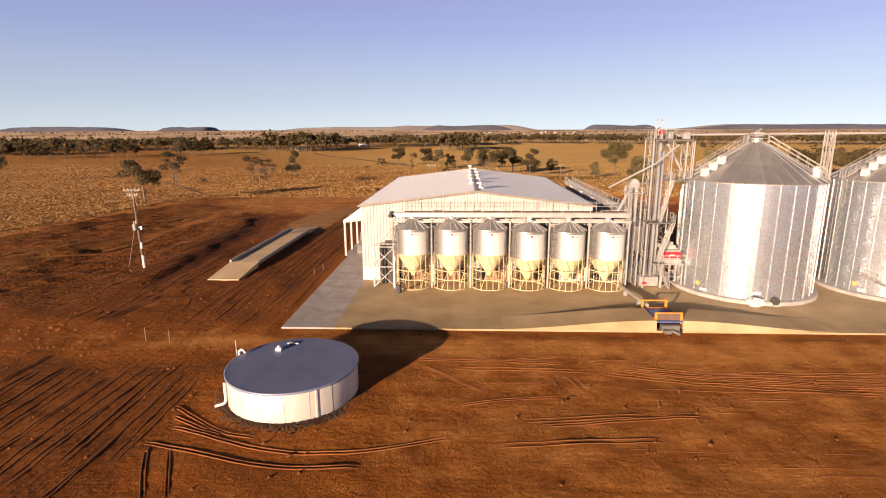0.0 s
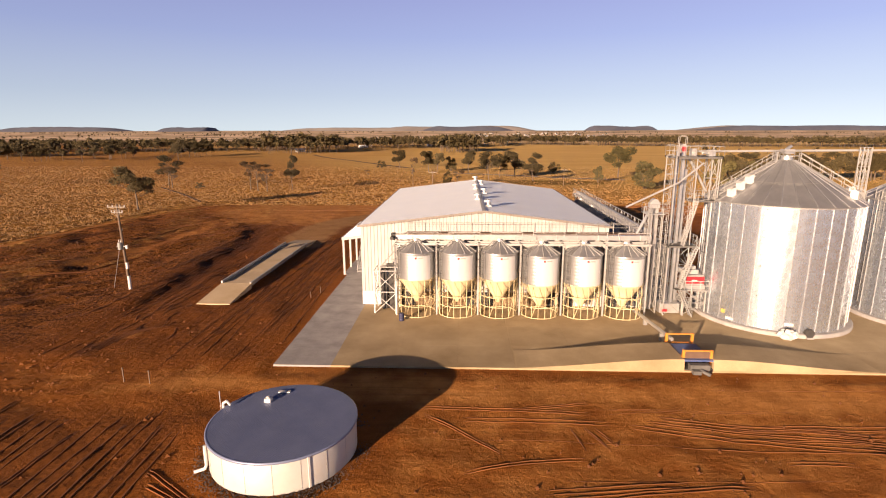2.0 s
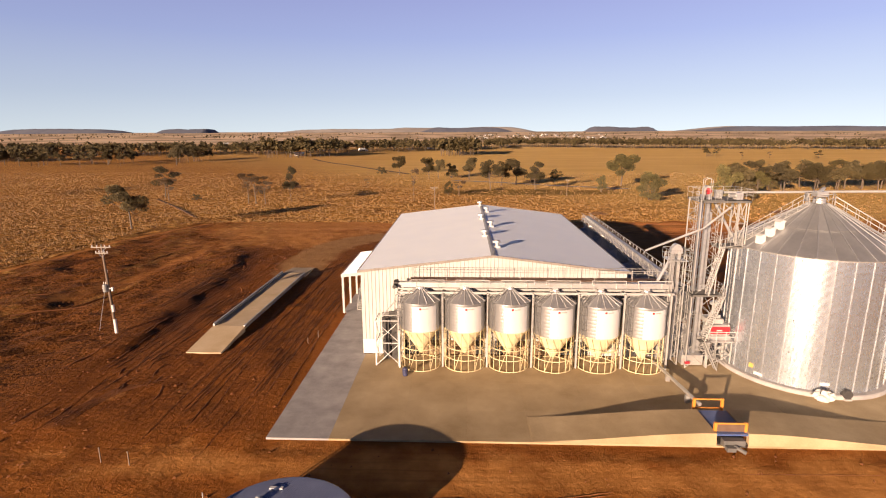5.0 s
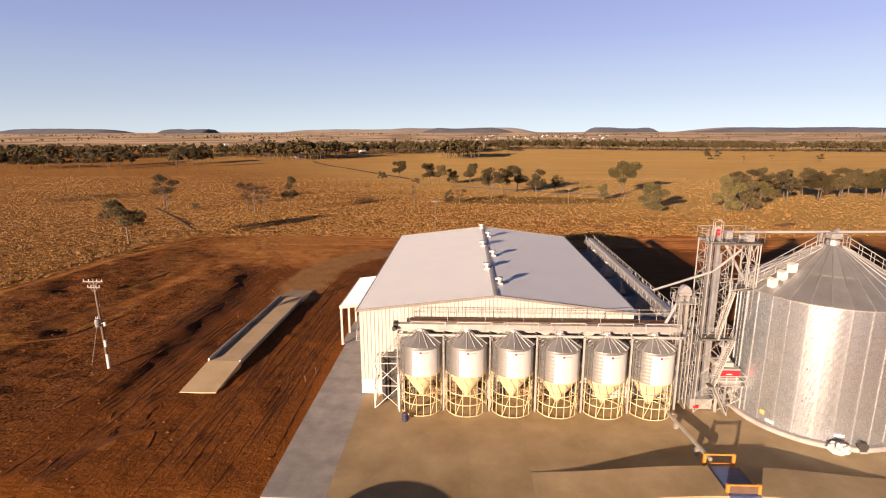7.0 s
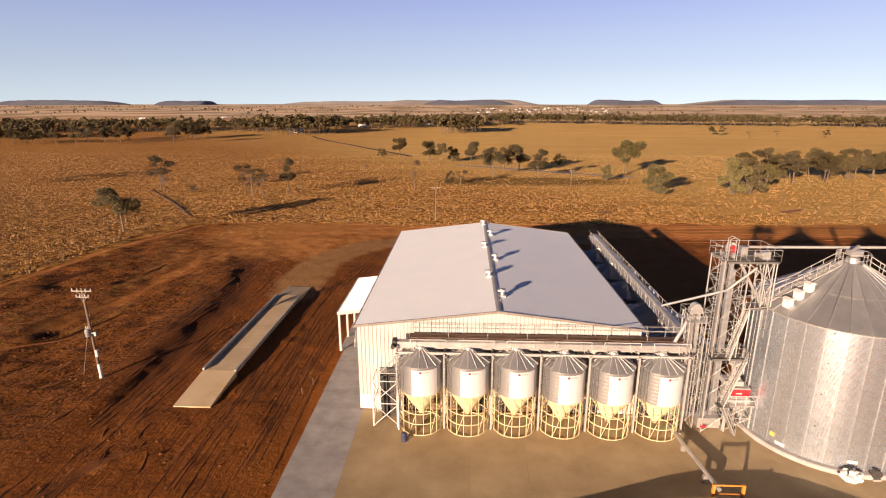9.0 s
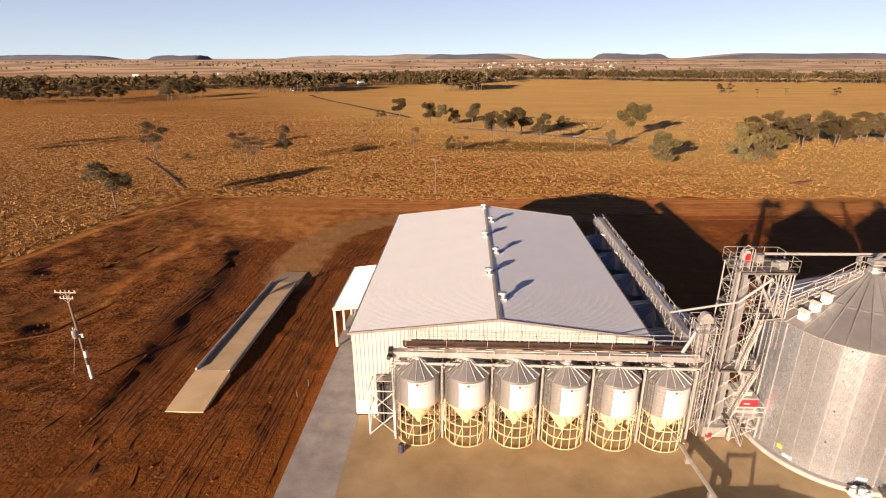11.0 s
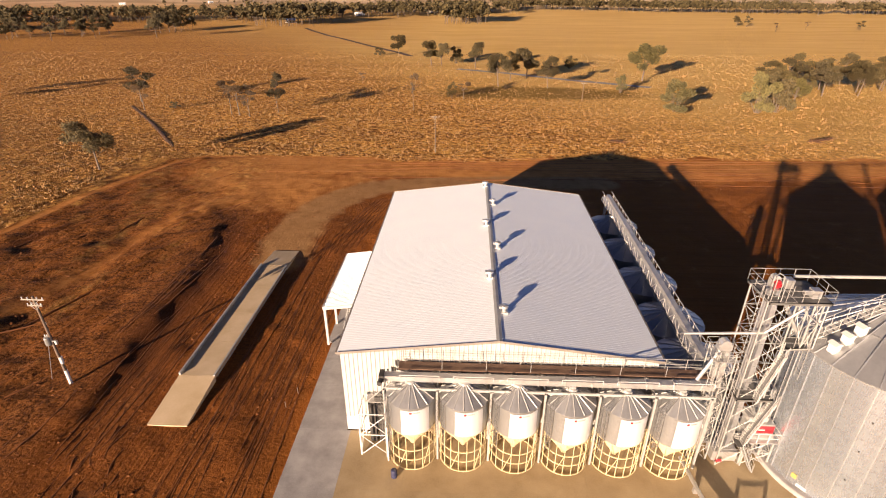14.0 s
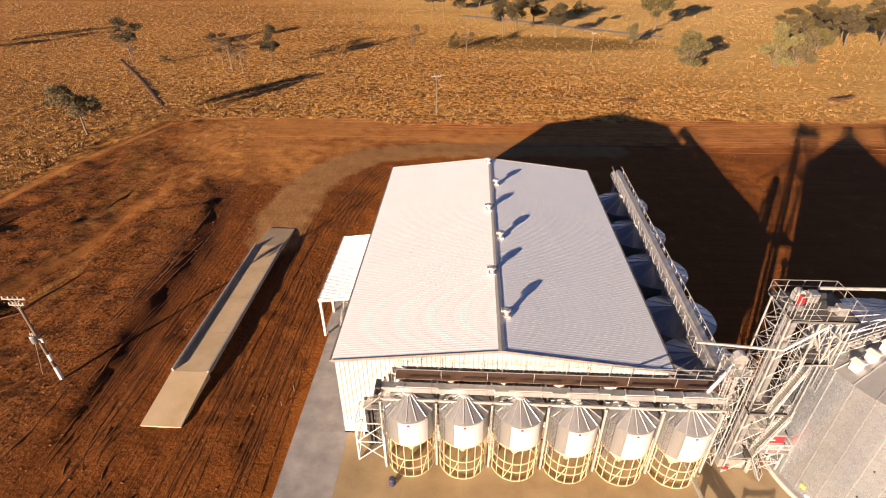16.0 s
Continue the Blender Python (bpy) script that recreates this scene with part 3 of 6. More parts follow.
def build_shed():
    ob = thing("industrial_shed", XM, Y0, 0, "large cream steel-clad shed with a white ribbed gable roof", "shed")
    x0, x1, ln = X0 - XM, X1 - XM, Y1 - Y0

    def top(x):
        return APEX - 0.12 - (APEX - EAVE) * abs(x) / (x1)
    for name, y, sgn in (("front_wall", 0.0, -1), ("rear_wall", ln, 1)):
        g = Geo()
        pr = ribs(x0, x1, 0.42, 0.06)
        zb = 1.75
        g.strip([(x, y + sgn * d, zb) for x, d in pr], [(x, y + sgn * d, top(x)) for x, d in pr])
        g.strip([(x, y - sgn * 0.15, zb) for x, d in pr], [(x, y - sgn * 0.15, top(x)) for x, d in pr])
        part(name, g, M_CREAM, ob, "cream vertically ribbed wall sheeting", False)
        for a, b in ((x0, -11.9), (-8.6, -2.0), (1.4, 8.0), (11.0, x1)) if sgn < 0 else ((x0, x1),):
            part("wall_base", Geo().box(a, b, y - 0.2 if sgn > 0 else -0.02, y + 0.02 if sgn > 0 else 0.2, 0, 1.75), M_WHITE if sgn > 0 or a < -13 or b > 14 else M_FOOTSHADE, ob, "smooth precast dado along the wall foot")
        if sgn < 0:
            for a, b in ((-11.9, -8.6), (-2.0, 1.4), (8.0, 11.0)):
                part("roller_door", Geo().box(a, b, 0.08, 0.2, 0, 1.78), M_DARK, ob, "dark opening in the wall foot")
    for name, x, sgn in (("side_wall", x0, -1), ("side_wall", x1, 1)):
        g = Geo()
        pr = ribs(0.0, ln, 0.25, 0.035)
        g.strip([(x + sgn * d, y, 0) for y, d in pr], [(x + sgn * d, y, EAVE - 0.1) for y, d in pr])
        g.strip([(x - sgn * 0.15, y, 0) for y, d in pr], [(x - sgn * 0.15, y, EAVE - 0.1) for y, d in pr])
        part(name, g, M_CREAM, ob)
    for sgn in (-1, 1):
        g = Geo()
        pr = ribs(-0.35, ln + 0.35, 0.30, 0.006)
        ex = sgn * (x1 + 0.30)
        ez = APEX - (APEX - EAVE) * (x1 + 0.30) / x1
        for off in (0.0, -0.06):
            g.strip([(0, y, APEX + d * (off == 0) + off) for y, d in pr], [(ex, y, ez + d * (off == 0) + off) for y, d in pr])
        part("roof_slope", g, M_ROOF, ob, "white ribbed steel roof sheeting")
        part("gutter", Geo().box(min(ex, ex + sgn * 0.18), max(ex, ex + sgn * 0.18), -0.3, ln + 0.3, ez - 0.22, ez - 0.02), M_TRIM, ob)
        for y in (-0.40, ln + 0.36):
            g = Geo()
            a, b = Vector((0, y, APEX)), Vector((ex, y, ez))
            for p, q in ((a, b),):
                vs = [p + Vector((0, 0, 0.07)), q + Vector((0, 0, 0.07)), q + Vector((0, 0, -0.2)), p + Vector((0, 0, -0.2))]
                g.add([tuple(v) for v in vs] + [tuple(v + Vector((0, 0.04, 0))) for v in vs], [(0, 1, 2, 3), (7, 6, 5, 4), (0, 4, 5, 1), (2, 6, 7, 3), (1, 5, 6, 2), (0, 3, 7, 4)])
            part("barge_trim", g, M_TRIM, ob, "dark bronze barge capping")
    part("ridge_cap", Geo().add([(-0.28, -0.38, APEX + 0.035), (0, -0.38, APEX + 0.085), (0.28, -0.38, APEX + 0.035), (-0.28, ln + 0.38, APEX + 0.035), (0, ln + 0.38, APEX + 0.085), (0.28, ln + 0.38, APEX + 0.035)], [(0, 1, 4, 3), (1, 2, 5, 4)]), M_STEEL, ob)
    for x, y in ((0.7, 4.6), (-0.5, 11.5), (0.7, 19.0), (-0.5, 25.8), (0.7, 33.5), (-0.2, 41.0)):
        z = APEX - 0.12 * abs(x)
        g = Geo().lathe([(0.0, 0.9), (0.36, 0.82), (0.40, 0.6), (0.36, 0.58), (0.24, 0.5), (0.24, -0.05)], 14)
        g.box(-0.36, 0.36, -0.36, 0.36, -0.05, 0.16)
        v = part("roof_vent", g, M_GALV, ob, "galvanised roof ventilator")
        v.location = (x, y, z + 0.02)
        part("vent_hood", Geo().box(-0.55, 0.05, -0.25, 0.25, 0.55, 0.8), M_GALV, v)
    return ob


build_shed()


def build_awning():
    ob = thing("awning", -15.75, 88.5, 0, "cream lean-to awning on posts beside the shed", "awning")
    w, ln = 2.75, 7.2
    pr = ribs(-ln, ln, 0.3, 0.035)
    g = Geo()
    for o in (0, -0.05):
        g.strip([(-w, y, 5.75 + d * (o == 0) + o) for y, d in pr], [(w, y, 6.45 + d * (o == 0) + o) for y, d in pr])
    part("roof_sheet", g, M_ROOF, ob)
    part("fascia", Geo().box(-w - 0.06, -w, -ln - 0.02, ln + 0.02, 5.35, 5.82).add([(-w, -ln - 0.05, 5.35), (w, -ln - 0.05, 6.05), (w, -ln - 0.05, 6.5), (-w, -ln - 0.05, 5.8)], [(0, 1, 2, 3)]), M_CREAM, ob)
    for y in (-ln + 0.15, -2.4, 2.4, ln - 0.15):
        part("post", Geo().box(-w + 0.02, -w + 0.3, y - 0.14, y + 0.14, 0, 5.4), M_CREAM, ob)
        part("rafter", Geo().rod((-w + 0.15, y, 5.5), (w, y, 6.2), 0.12, 4), M_CREAM, ob)
    st = Geo()
    for i in range(14):
        st.box(-0.9, 0.6, -5.9 + i * 0.27, -5.62 + i * 0.27, 0.17 * i + 0.1, 0.17 * i + 0.16)
    st.rod((-0.9, -5.9, 0.1), (-0.9, -2.1, 2.5), 0.09, 4).rod((0.6, -5.9, 0.1), (0.6, -2.1, 2.5), 0.09, 4)
    st.box(-0.9, 2.6, -2.1, 5.5, 2.45, 2.6)
    for x, y in ((-0.8, 5.3), (-0.8, -2.0), (2.4, 5.3)):
        st.box(x - 0.07, x + 0.07, y - 0.07, y + 0.07, 0, 2.5)
    part("stair", st, M_STEEL, ob)
    part("stair_rail", Geo().rail([(-0.9, -5.9, 0.15), (-0.9, -2.1, 2.55), (-0.9, 5.5, 2.55)]).rail([(0.6, -5.9, 0.15), (0.6, -2.1, 2.55)]), M_WHITE, ob)
    return ob


build_awning()


def build_condenser():
    ob = thing("air_unit", -13.6, 104.2, 0, "small grey outdoor air unit on a stand by the shed wall", "air conditioner", "air units")
    part("casing", Geo().box(-0.5, 0.5, -0.5, 0.5, 0.5, 1.6), M_GALV, ob)
    part("fan_grille", Geo().lathe([(0, 1.64), (0.38, 1.64), (0.42, 1.6)], 14), M_DARK, ob)
    part("stand", Geo().box(-0.5, -0.4, -0.5, 0.5, 0, 0.5).box(0.4, 0.5, -0.5, 0.5, 0, 0.5), M_STEEL, ob)
    copy_thing(ob, pose(-13.6, 106.0, 0))


build_condenser()


# ---- hopper bins ----
def build_bin(x, y, r, bottom, eave, top, label, category, group, cone_mat, frame_mat, bars=18, logo=True, ladder=True, rz=0.0):
    ob = thing("hopper_bin", x, y, 0, label, category, group, rz)
    prof, k = [], 9
    for i in range(k):
        za, zb = bottom + (eave - bottom) * i / k, bottom + (eave - bottom) * (i + 1) / k
        prof += [(r - 0.015, za), (r + 0.012, (za + zb) / 2), (r - 0.015, zb - 0.005)]
    part("body", Geo().lathe(prof, 40), M_BINWALL, ob, "galvanised steel cylinder", True)
    n = 16
    for i in range(n):
        a, b = math.tau * i / n, math.tau * (i + 1) / n
        g = Geo()
        pts = [(rr * math.cos(t), rr * math.sin(t), z) for rr, z in ((r + 0.10, eave - 0.05), (0.35, top)) for t in (a, (a + b) / 2, b)]
        g.add(pts, [(0, 1, 4, 3), (1, 2, 5, 4)])
        part("roof_sheet", g, M_SROOF, ob)
        part("roof_rib", Geo().rod((pts[0][0], pts[0][1], pts[0][2] + 0.03), (pts[3][0], pts[3][1], pts[3][2] + 0.03), 0.045, 4), M_STEEL, ob)
    part("lid", Geo().lathe([(0, top + 0.24), (0.38, top + 0.2), (0.42, top - 0.02), (0.36, top - 0.02)], 16), M_GALV, ob)
    part("hopper_cone", Geo().lathe([(r - 0.02, bottom), (0.28, bottom - 2.9), (0.26, bottom - 3.1), (0.0, bottom - 3.1)], 32), cone_mat, ob, "cream painted discharge cone", True)
    for i in range(bars):
        a = math.tau * i / bars
        c, s = math.cos(a), math.sin(a)
        part("leg", Geo().rod((r * c, r * s, 0), (r * c, r * s, bottom + 0.05), 0.036, 4), frame_mat, ob)
    for z in (0.08, 1.35, 2.5, bottom):
        part("ring", Geo().lathe([(r - 0.03, z - 0.035), (r + 0.05, z - 0.035), (r + 0.05, z + 0.035), (r - 0.03, z + 0.035), (r - 0.03, z - 0.035)], 36), frame_mat, ob)
    for i in range(0, bars, 3):
        a, b = math.tau * i / bars, math.tau * (i + 1) / bars
        part("brace", Geo().rod((r * math.cos(a), r * math.sin(a), 0.1), (r * math.cos(b), r * math.sin(b), 2.5), 0.03, 4), frame_mat, ob)
    if logo:
        part("front_panel", Geo().lathe([(r + 0.014, bottom + 0.03), (r + 0.020, (bottom + eave) / 2), (r + 0.014, eave - 0.36)], 14, -1.92, -0.68), M_PANEL, ob, "white painted front sheet", True)
        g = Geo()
        for w, a0, a1 in ((0, -1.56, -1.46),):
            g.lathe([(r + 0.034, eave - 0.70), (r + 0.034, eave - 0.48)], 5, a0, a1)
        part("mark_dot", g, M_RED, ob, "small red emblem")
        part("mark_band", Geo().lathe([(r + 0.03, eave - 0.66), (r + 0.03, eave - 0.54)], 6, -1.42, -1.12), M_STEEL, ob)
    if ladder:
        a = math.radians(218)
        c, s = math.cos(a), math.sin(a)
        side = (-s, c, 0)
        rr = r + 0.2
        g = Geo().ladder((rr * c, rr * s, 2.3), (rr * c, rr * s, eave + 0.1), side)
        g.ladder((rr * c, rr * s, eave + 0.1), (0.5 * c, 0.5 * s, top + 0.12), side)
        lad = part("ladder", g, M_LADDER, ob, "galvanised caged ladder")
        g = Geo()
        for i in range(6):
            z = bottom + (eave + 0.8 - bottom) * i / 5
            ring = [((rr + 0.35 + 0.36 * math.cos(t)) * c - 0.36 * math.sin(t) * s, (rr + 0.35 + 0.36 * math.cos(t)) * s + 0.36 * math.sin(t) * c, z) for t in np.linspace(-2.6, 2.6, 8)]
            g.path(ring, 0.02, 4)
        for t in (-1.6, -0.6, 0.6, 1.6):
            p = ((rr + 0.35 + 0.36 * math.cos(t)) * c - 0.36 * math.sin(t) * s, (rr + 0.35 + 0.36 * math.cos(t)) * s + 0.36 * math.sin(t) * c)
            g.rod((*p, bottom), (*p, eave + 0.8), 0.02, 4)
        part("cage", g, M_LADDER, lad)
    return ob


M_LADDER = material("weathered_galvanised", (0.16, 0.16, 0.155), (0.24, 0.235, 0.225), 0.5, 0.5, 14, 1.2, 0.05)
M_PANEL = material("panel_white", (0.54, 0.54, 0.53), (0.62, 0.615, 0.605), 0.4, 0.1, 10, 0.6, 0.05, stretch=(1, 1, 0.3))
M_FRAME = material("frame_cream_paint", (0.60, 0.49, 0.27), (0.68, 0.57, 0.35), 0.5, 0, 10, 1, 0.05)
BX, PITCH, BY, BR = -5.85, 4.87, 64.75, 2.22
first = build_bin(BX, BY, BR, 4.5, 7.75, 8.85, "white hopper-bottom grain bin on a cream ring frame, seated high", "grain bin", "front hopper bins", M_HOPPER, M_FRAME)
for i in (1, 2):
    copy_thing(first, pose(BX + PITCH * i, BY, 0))
fourth = build_bin(BX + PITCH * 3, BY, BR, 3.95, 7.5, 8.6, "white hopper-bottom grain bin on a cream ring frame, seated low", "grain bin", "front hopper bins", M_HOPPER, M_FRAME)
for i in (4, 5):
    copy_thing(fourth, pose(BX + PITCH * i, BY, 0))

side = build_bin(21.9, 71.0, 3.75, 4.2, 7.45, 8.75, "grey steel hopper bin in the shade of the shed", "grain bin", "side hopper bins", M_GALV, M_STEEL, 20, False, False)
for i in range(1, 5):
    copy_thing(side, pose(21.9, 69.3 + 8.75 * i, 0))


# ---- gantry over the front bins ----
def build_gantry():
    ob = thing("conveyor_gantry", 6.4, 65.0, 0, "galvanised conveyor and walkway on a row of steel columns", "conveyor")
    xl, xr = -14.7, 14.9
    g = Geo().box(xl, xr, -0.35, 0.35, 8.95, 9.5)
    for x in np.arange(xl + 2, xr, 2.4):
        g.box(x - 0.04, x + 0.04, -0.42, 0.42, 8.9, 9.56)
    part("trough", g, M_GALV, ob, "long galvanised conveyor trough")
    g = Geo()
    for y in (-0.75, 0.6):
        g.box(xl, xr, y - 0.07, y + 0.07, 8.35, 8.6)
    part("beam", g, M_STEEL, ob)
    for i in range(7):
        x = BX - 6.4 + PITCH * (i - 0.5)
        for y in (-1.0, 1.75):
            part("column", Geo().box(x - 0.09, x + 0.09, y - 0.09, y + 0.09, 0, 8.5), M_STEEL, ob)
        part("cross_beam", Geo().box(x - 0.06, x + 0.06, -1.0, 1.9, 8.3, 8.5), M_STEEL, ob)
        if i % 2 == 0:
            part("brace", Geo().rod((x, -1.0, 4.6), (x, 1.75, 8.2), 0.045, 4), M_STEEL, ob)
    part("walkway", Geo().box(xl + 1.2, xr, 0.75, 1.85, 9.35, 9.5), M_BROWN, ob, "rust-brown walkway deck")
    part("handrail", Geo().rail([(xl + 1.2, 1.85, 9.5), (xr, 1.85, 9.5)], 1.1, 0.028, 1.9).rail([(xl + 1.2, 0.78, 9.5), (xr, 0.78, 9.5)], 1.1, 0.025, 3.8, False), M_STEEL, ob)
    for i in range(6):
        x = BX - 6.4 + PITCH * i
        part("guard_loop", Geo().path([(x - 1.0, -0.55, 9.4), (x - 1.0, -0.55, 9.85), (x + 2.6, -0.55, 9.85), (x + 2.6, -0.55, 9.4)], 0.03), M_WHITE, ob)
        part("drop_spout", Geo().rod((x, -0.05, 8.95), (x, -0.2, 8.75), 0.2, 8).box(x - 0.3, x + 0.3, -0.5, 0.3, 8.8, 9.0), M_GALV, ob)
    part("end_motor", Geo().rod((xl - 0.3, -0.5, 9.2), (xl - 0.3, -1.1, 9.2), 0.22, 10).box(xl - 0.45, xl, -0.5, 0.5, 8.9, 9.6), M_DARK, ob)


build_gantry()


def lattice(g, x0, x1, y0, y1, z0, z1, bays, r=0.07, rb=0.04):
    """A braced steel frame of four posts."""
    cs = [(x0, y0), (x1, y0), (x1, y1), (x0, y1)]
    for x, y in cs:
        g.box(x - r, x + r, y - r, y + r, z0, z1)
    for k in range(bays):
        a, b = z0 + (z1 - z0) * k / bays, z0 + (z1 - z0) * (k + 1) / bays
        for i in range(4):
            p, q = cs[i], cs[(i + 1) % 4]
            if k % 2:
                p, q = q, p
            g.rod((*p, a), (*q, b), rb, 4).rod((*q, a), (*p, b), rb, 4)
            g.rod((*p, b), (*q, b), rb * 1.2, 4)
    return g


def build_frame_left():
    ob = thing("bagging_frame", -9.4, 65.2, 0, "cross-braced white steel frame beside the first bin", "steel frame")
    part("frame", lattice(Geo(), -1.45, 1.25, -1.0, 1.6, 0, 5.2, 2, 0.07, 0.045), M_WHITE, ob)
    g = Geo()
    for x0, x1 in ((-0.75, -0.35), (0.2, 0.6)):
        g.box(x0 - 0.1, x1 + 0.15, 0.7, 1.4, 0, 5.0)
    part("duct", g, M_DARK, ob, "dark vertical duct")
    part("top_plate", Geo().box(-1.0, 1.3, 0.6, 1.65, 5.2, 5.28), M_STEEL, ob)
    part("cross_tube", Geo().rod((-0.9, 0.6, 5.3), (1.6, 0.2, 8.2), 0.06, 6), M_GALV, ob)
    part("motor", Geo().rod((-0.2, 0.9, 5.5), (0.8, 0.9, 5.5), 0.2, 10), M_DARK, ob)
    for y in (-1.7, 1.3):
        part("post", Geo().box(1.2, 1.32, y, y + 0.12, 0, 8.4), M_WHITE, ob)


build_frame_left()


# ---- big silos ----
def build_silo(x, y, label):
    R, EV, AP = 7.75, 13.75, 18.0
    ob = thing("grain_silo", x, y, 0, label, "silo", "large silos")
    part("plinth", Geo().lathe([(R + 0.62, -0.1), (R + 0.62, 0.34), (R + 0.52, 0.42), (R - 0.1, 0.42)], 72), M_CONC, ob, "dusty concrete ring footing")
    n = 30
    courses = 10
    course = (EV - 0.42) / courses
    prof = [(R + 0.0045 * math.sin(math.pi / 2 * k), (course - 0.004) * k / 48) for k in range(49)]  # twelve corrugations to a sheet
    sheet = Geo().lathe(prof, 3, 0, math.tau / n).mesh("wall_sheet", M_SHEET, True)
    for i in range(n):
        a, b = math.tau * i / n, math.tau * (i + 1) / n
        for k in range(courses):
            q = part("wall_sheet", sheet, M_SHEET, ob)
            q.matrix_basis = pose(0, 0, 0.42 + course * k, 0, 0, 360 * i / n)
        c, s = math.cos(a), math.sin(a)
        g = Geo()
        w = 0.028
        g.add([(R * c - w * s, R * s + w * c, 0.42), ((R + 0.07) * c - w * s, (R + 0.07) * s + w * c, 0.42), ((R + 0.07) * c + w * s, (R + 0.07) * s - w * c, 0.42), (R * c + w * s, R * s - w * c, 0.42),
               (R * c - w * s, R * s + w * c, EV), ((R + 0.07) * c - w * s, (R + 0.07) * s + w * c, EV), ((R + 0.07) * c + w * s, (R + 0.07) * s - w * c, EV), (R * c + w * s, R * s - w * c, EV)],
              [(0, 1, 5, 4), (1, 2, 6, 5), (2, 3, 7, 6)])
        part("stiffener", g, M_SROOF, ob)
        g = Geo()
        p = [(rr * math.cos(t), rr * math.sin(t), z) for rr, z in ((R + 0.22, EV - 0.10), (R * 0.55, EV + (AP - EV) * 0.46), (0.9, AP)) for t in (a, (a + b) / 2, b)]
        g.add(p, [(0, 1, 4, 3), (1, 2, 5, 4), (3, 4, 7, 6), (4, 5, 8, 7)])
        g.rod((p[0][0], p[0][1], p[0][2] + 0.04), (p[6][0], p[6][1], p[6][2] + 0.04), 0.055, 4)
        part("roof_sheet", g, M_SROOF, ob)
    part("eave_ring", Geo().lathe([(R + 0.02, EV - 0.25), (R + 0.14, EV - 0.22), (R + 0.16, EV - 0.06)], 60), M_GALV, ob)
    part("roof_ring", Geo().lathe([(R * 0.54, EV + (AP - EV) * 0.46 + 0.11), (R * 0.56, EV + (AP - EV) * 0.46 + 0.07)], 48), M_GALV, ob)
    part("cap", Geo().lathe([(0, AP + 0.75), (0.55, AP + 0.55), (0.6, AP + 0.1), (0.95, AP - 0.05)], 20), M_GALV, ob)
    g = Geo()
    ring = [(1.35 * math.cos(t), 1.35 * math.sin(t), AP - 0.05) for t in np.linspace(0, math.tau, 9)]
    g.rail(ring, 1.15, 0.035, 1.0)
    part("top_rail", g, M_STEEL, ob)
    part("head_gear", Geo().box(-0.5, 0.6, -0.4, 0.5, AP + 0.75, AP + 1.25).rod((-0.2, 0, AP + 1.2), (0.5, 0.3, AP + 1.6), 0.18, 8), M_GALV, ob)
    sl = (AP - EV) / (R - 0.9)
    for ang in (180, -20):
        a = math.radians(ang)
        c, s = math.cos(a), math.sin(a)

        def on(rr, dz=0.0, off=0.0):
            return (rr * c - off * s, rr * s + off * c, AP - sl * (rr - 0.9) + dz)
        g = Geo()
        for k in range(16):
            rr = 1.5 + (R - 1.6) * k / 15
            q = [on(rr - 0.12, 0.16, -0.45), on(rr + 0.12, 0.12, -0.45), on(rr + 0.12, 0.12, 0.45), on(rr - 0.12, 0.16, 0.45)]
            g.add([*q, *[(v[0], v[1], v[2] - 0.05) for v in q]], [(0, 1, 2, 3), (4, 7, 6, 5), (0, 4, 5, 1), (2, 6, 7, 3), (1, 5, 6, 2), (0, 3, 7, 4)])
        for off in (-0.47, 0.47):
            g.rod(on(1.3, 0.1, off), on(R, 0.1, off), 0.05, 4)
        st = part("roof_stair", g, M_STEEL, ob, "galvanised stair up the silo roof")
        part("stair_rail", Geo().rail([on(1.3, 0.1, -0.47), on(R, 0.1, -0.47)], 1.0, 0.03, 1.3).rail([on(1.3, 0.1, 0.47), on(R, 0.1, 0.47)], 1.0, 0.03, 1.3), M_STEEL, st)
    for ang, radii in ((197, (R - 0.8, R - 1.9, R - 3.0)), (-48, (R - 1.0,)), (-12, (R - 1.0,))):
        a = math.radians(ang)
        c, s = math.cos(a), math.sin(a)
        for rr in radii:
            g = Geo().box(-0.34, 0.34, -0.3, 0.3, -0.35, 0.5).add([(-0.46, -0.42, 0.46), (0.46, -0.42, 0.46), (0.46, 0.42, 0.46), (-0.46, 0.42, 0.46), (0, -0.42, 0.66), (0, 0.42, 0.66)], [(0, 1, 4), (1, 2, 5, 4), (2, 3, 5), (3, 0, 4, 5), (3, 2, 1, 0)])
            v = part("roof_vent", g, M_WHITE, ob, "white gooseneck roof vent")
            v.location = (rr * c, rr * s, AP - sl * (rr - 0.9) + 0.25)
            v.rotation_euler = (0, 0, a)
    g = Geo()
    for ang in (181, 187):
        a = math.radians(ang)
        c, s = math.cos(a), math.sin(a)
        g.ladder(((R + 0.3) * c, (R + 0.3) * s, 10.5 if ang > 181 else 1.5), ((R + 0.3) * c, (R + 0.3) * s, EV + 0.9), (-s, c, 0), 0.5)
    part("wall_ladder", g, M_STEEL, ob)
    for ang, z, w, h, mat in ((208, 1.4, 0.22, 0.45, M_HAZARD), (214, 0.75, 0.42, 0.3, M_WHITE), (256, 1.25, 0.42, 0.28, M_WHITE)):
        a = math.radians(ang)
        g = Geo().box(R + 0.02, R + 0.1, -w, w, z - h / 2, z + h / 2)
        q = part("wall_plate", g, mat, ob, "small plate fixed to the silo wall")
        q.rotation_euler = (0, 0, a)
    a = math.radians(232)
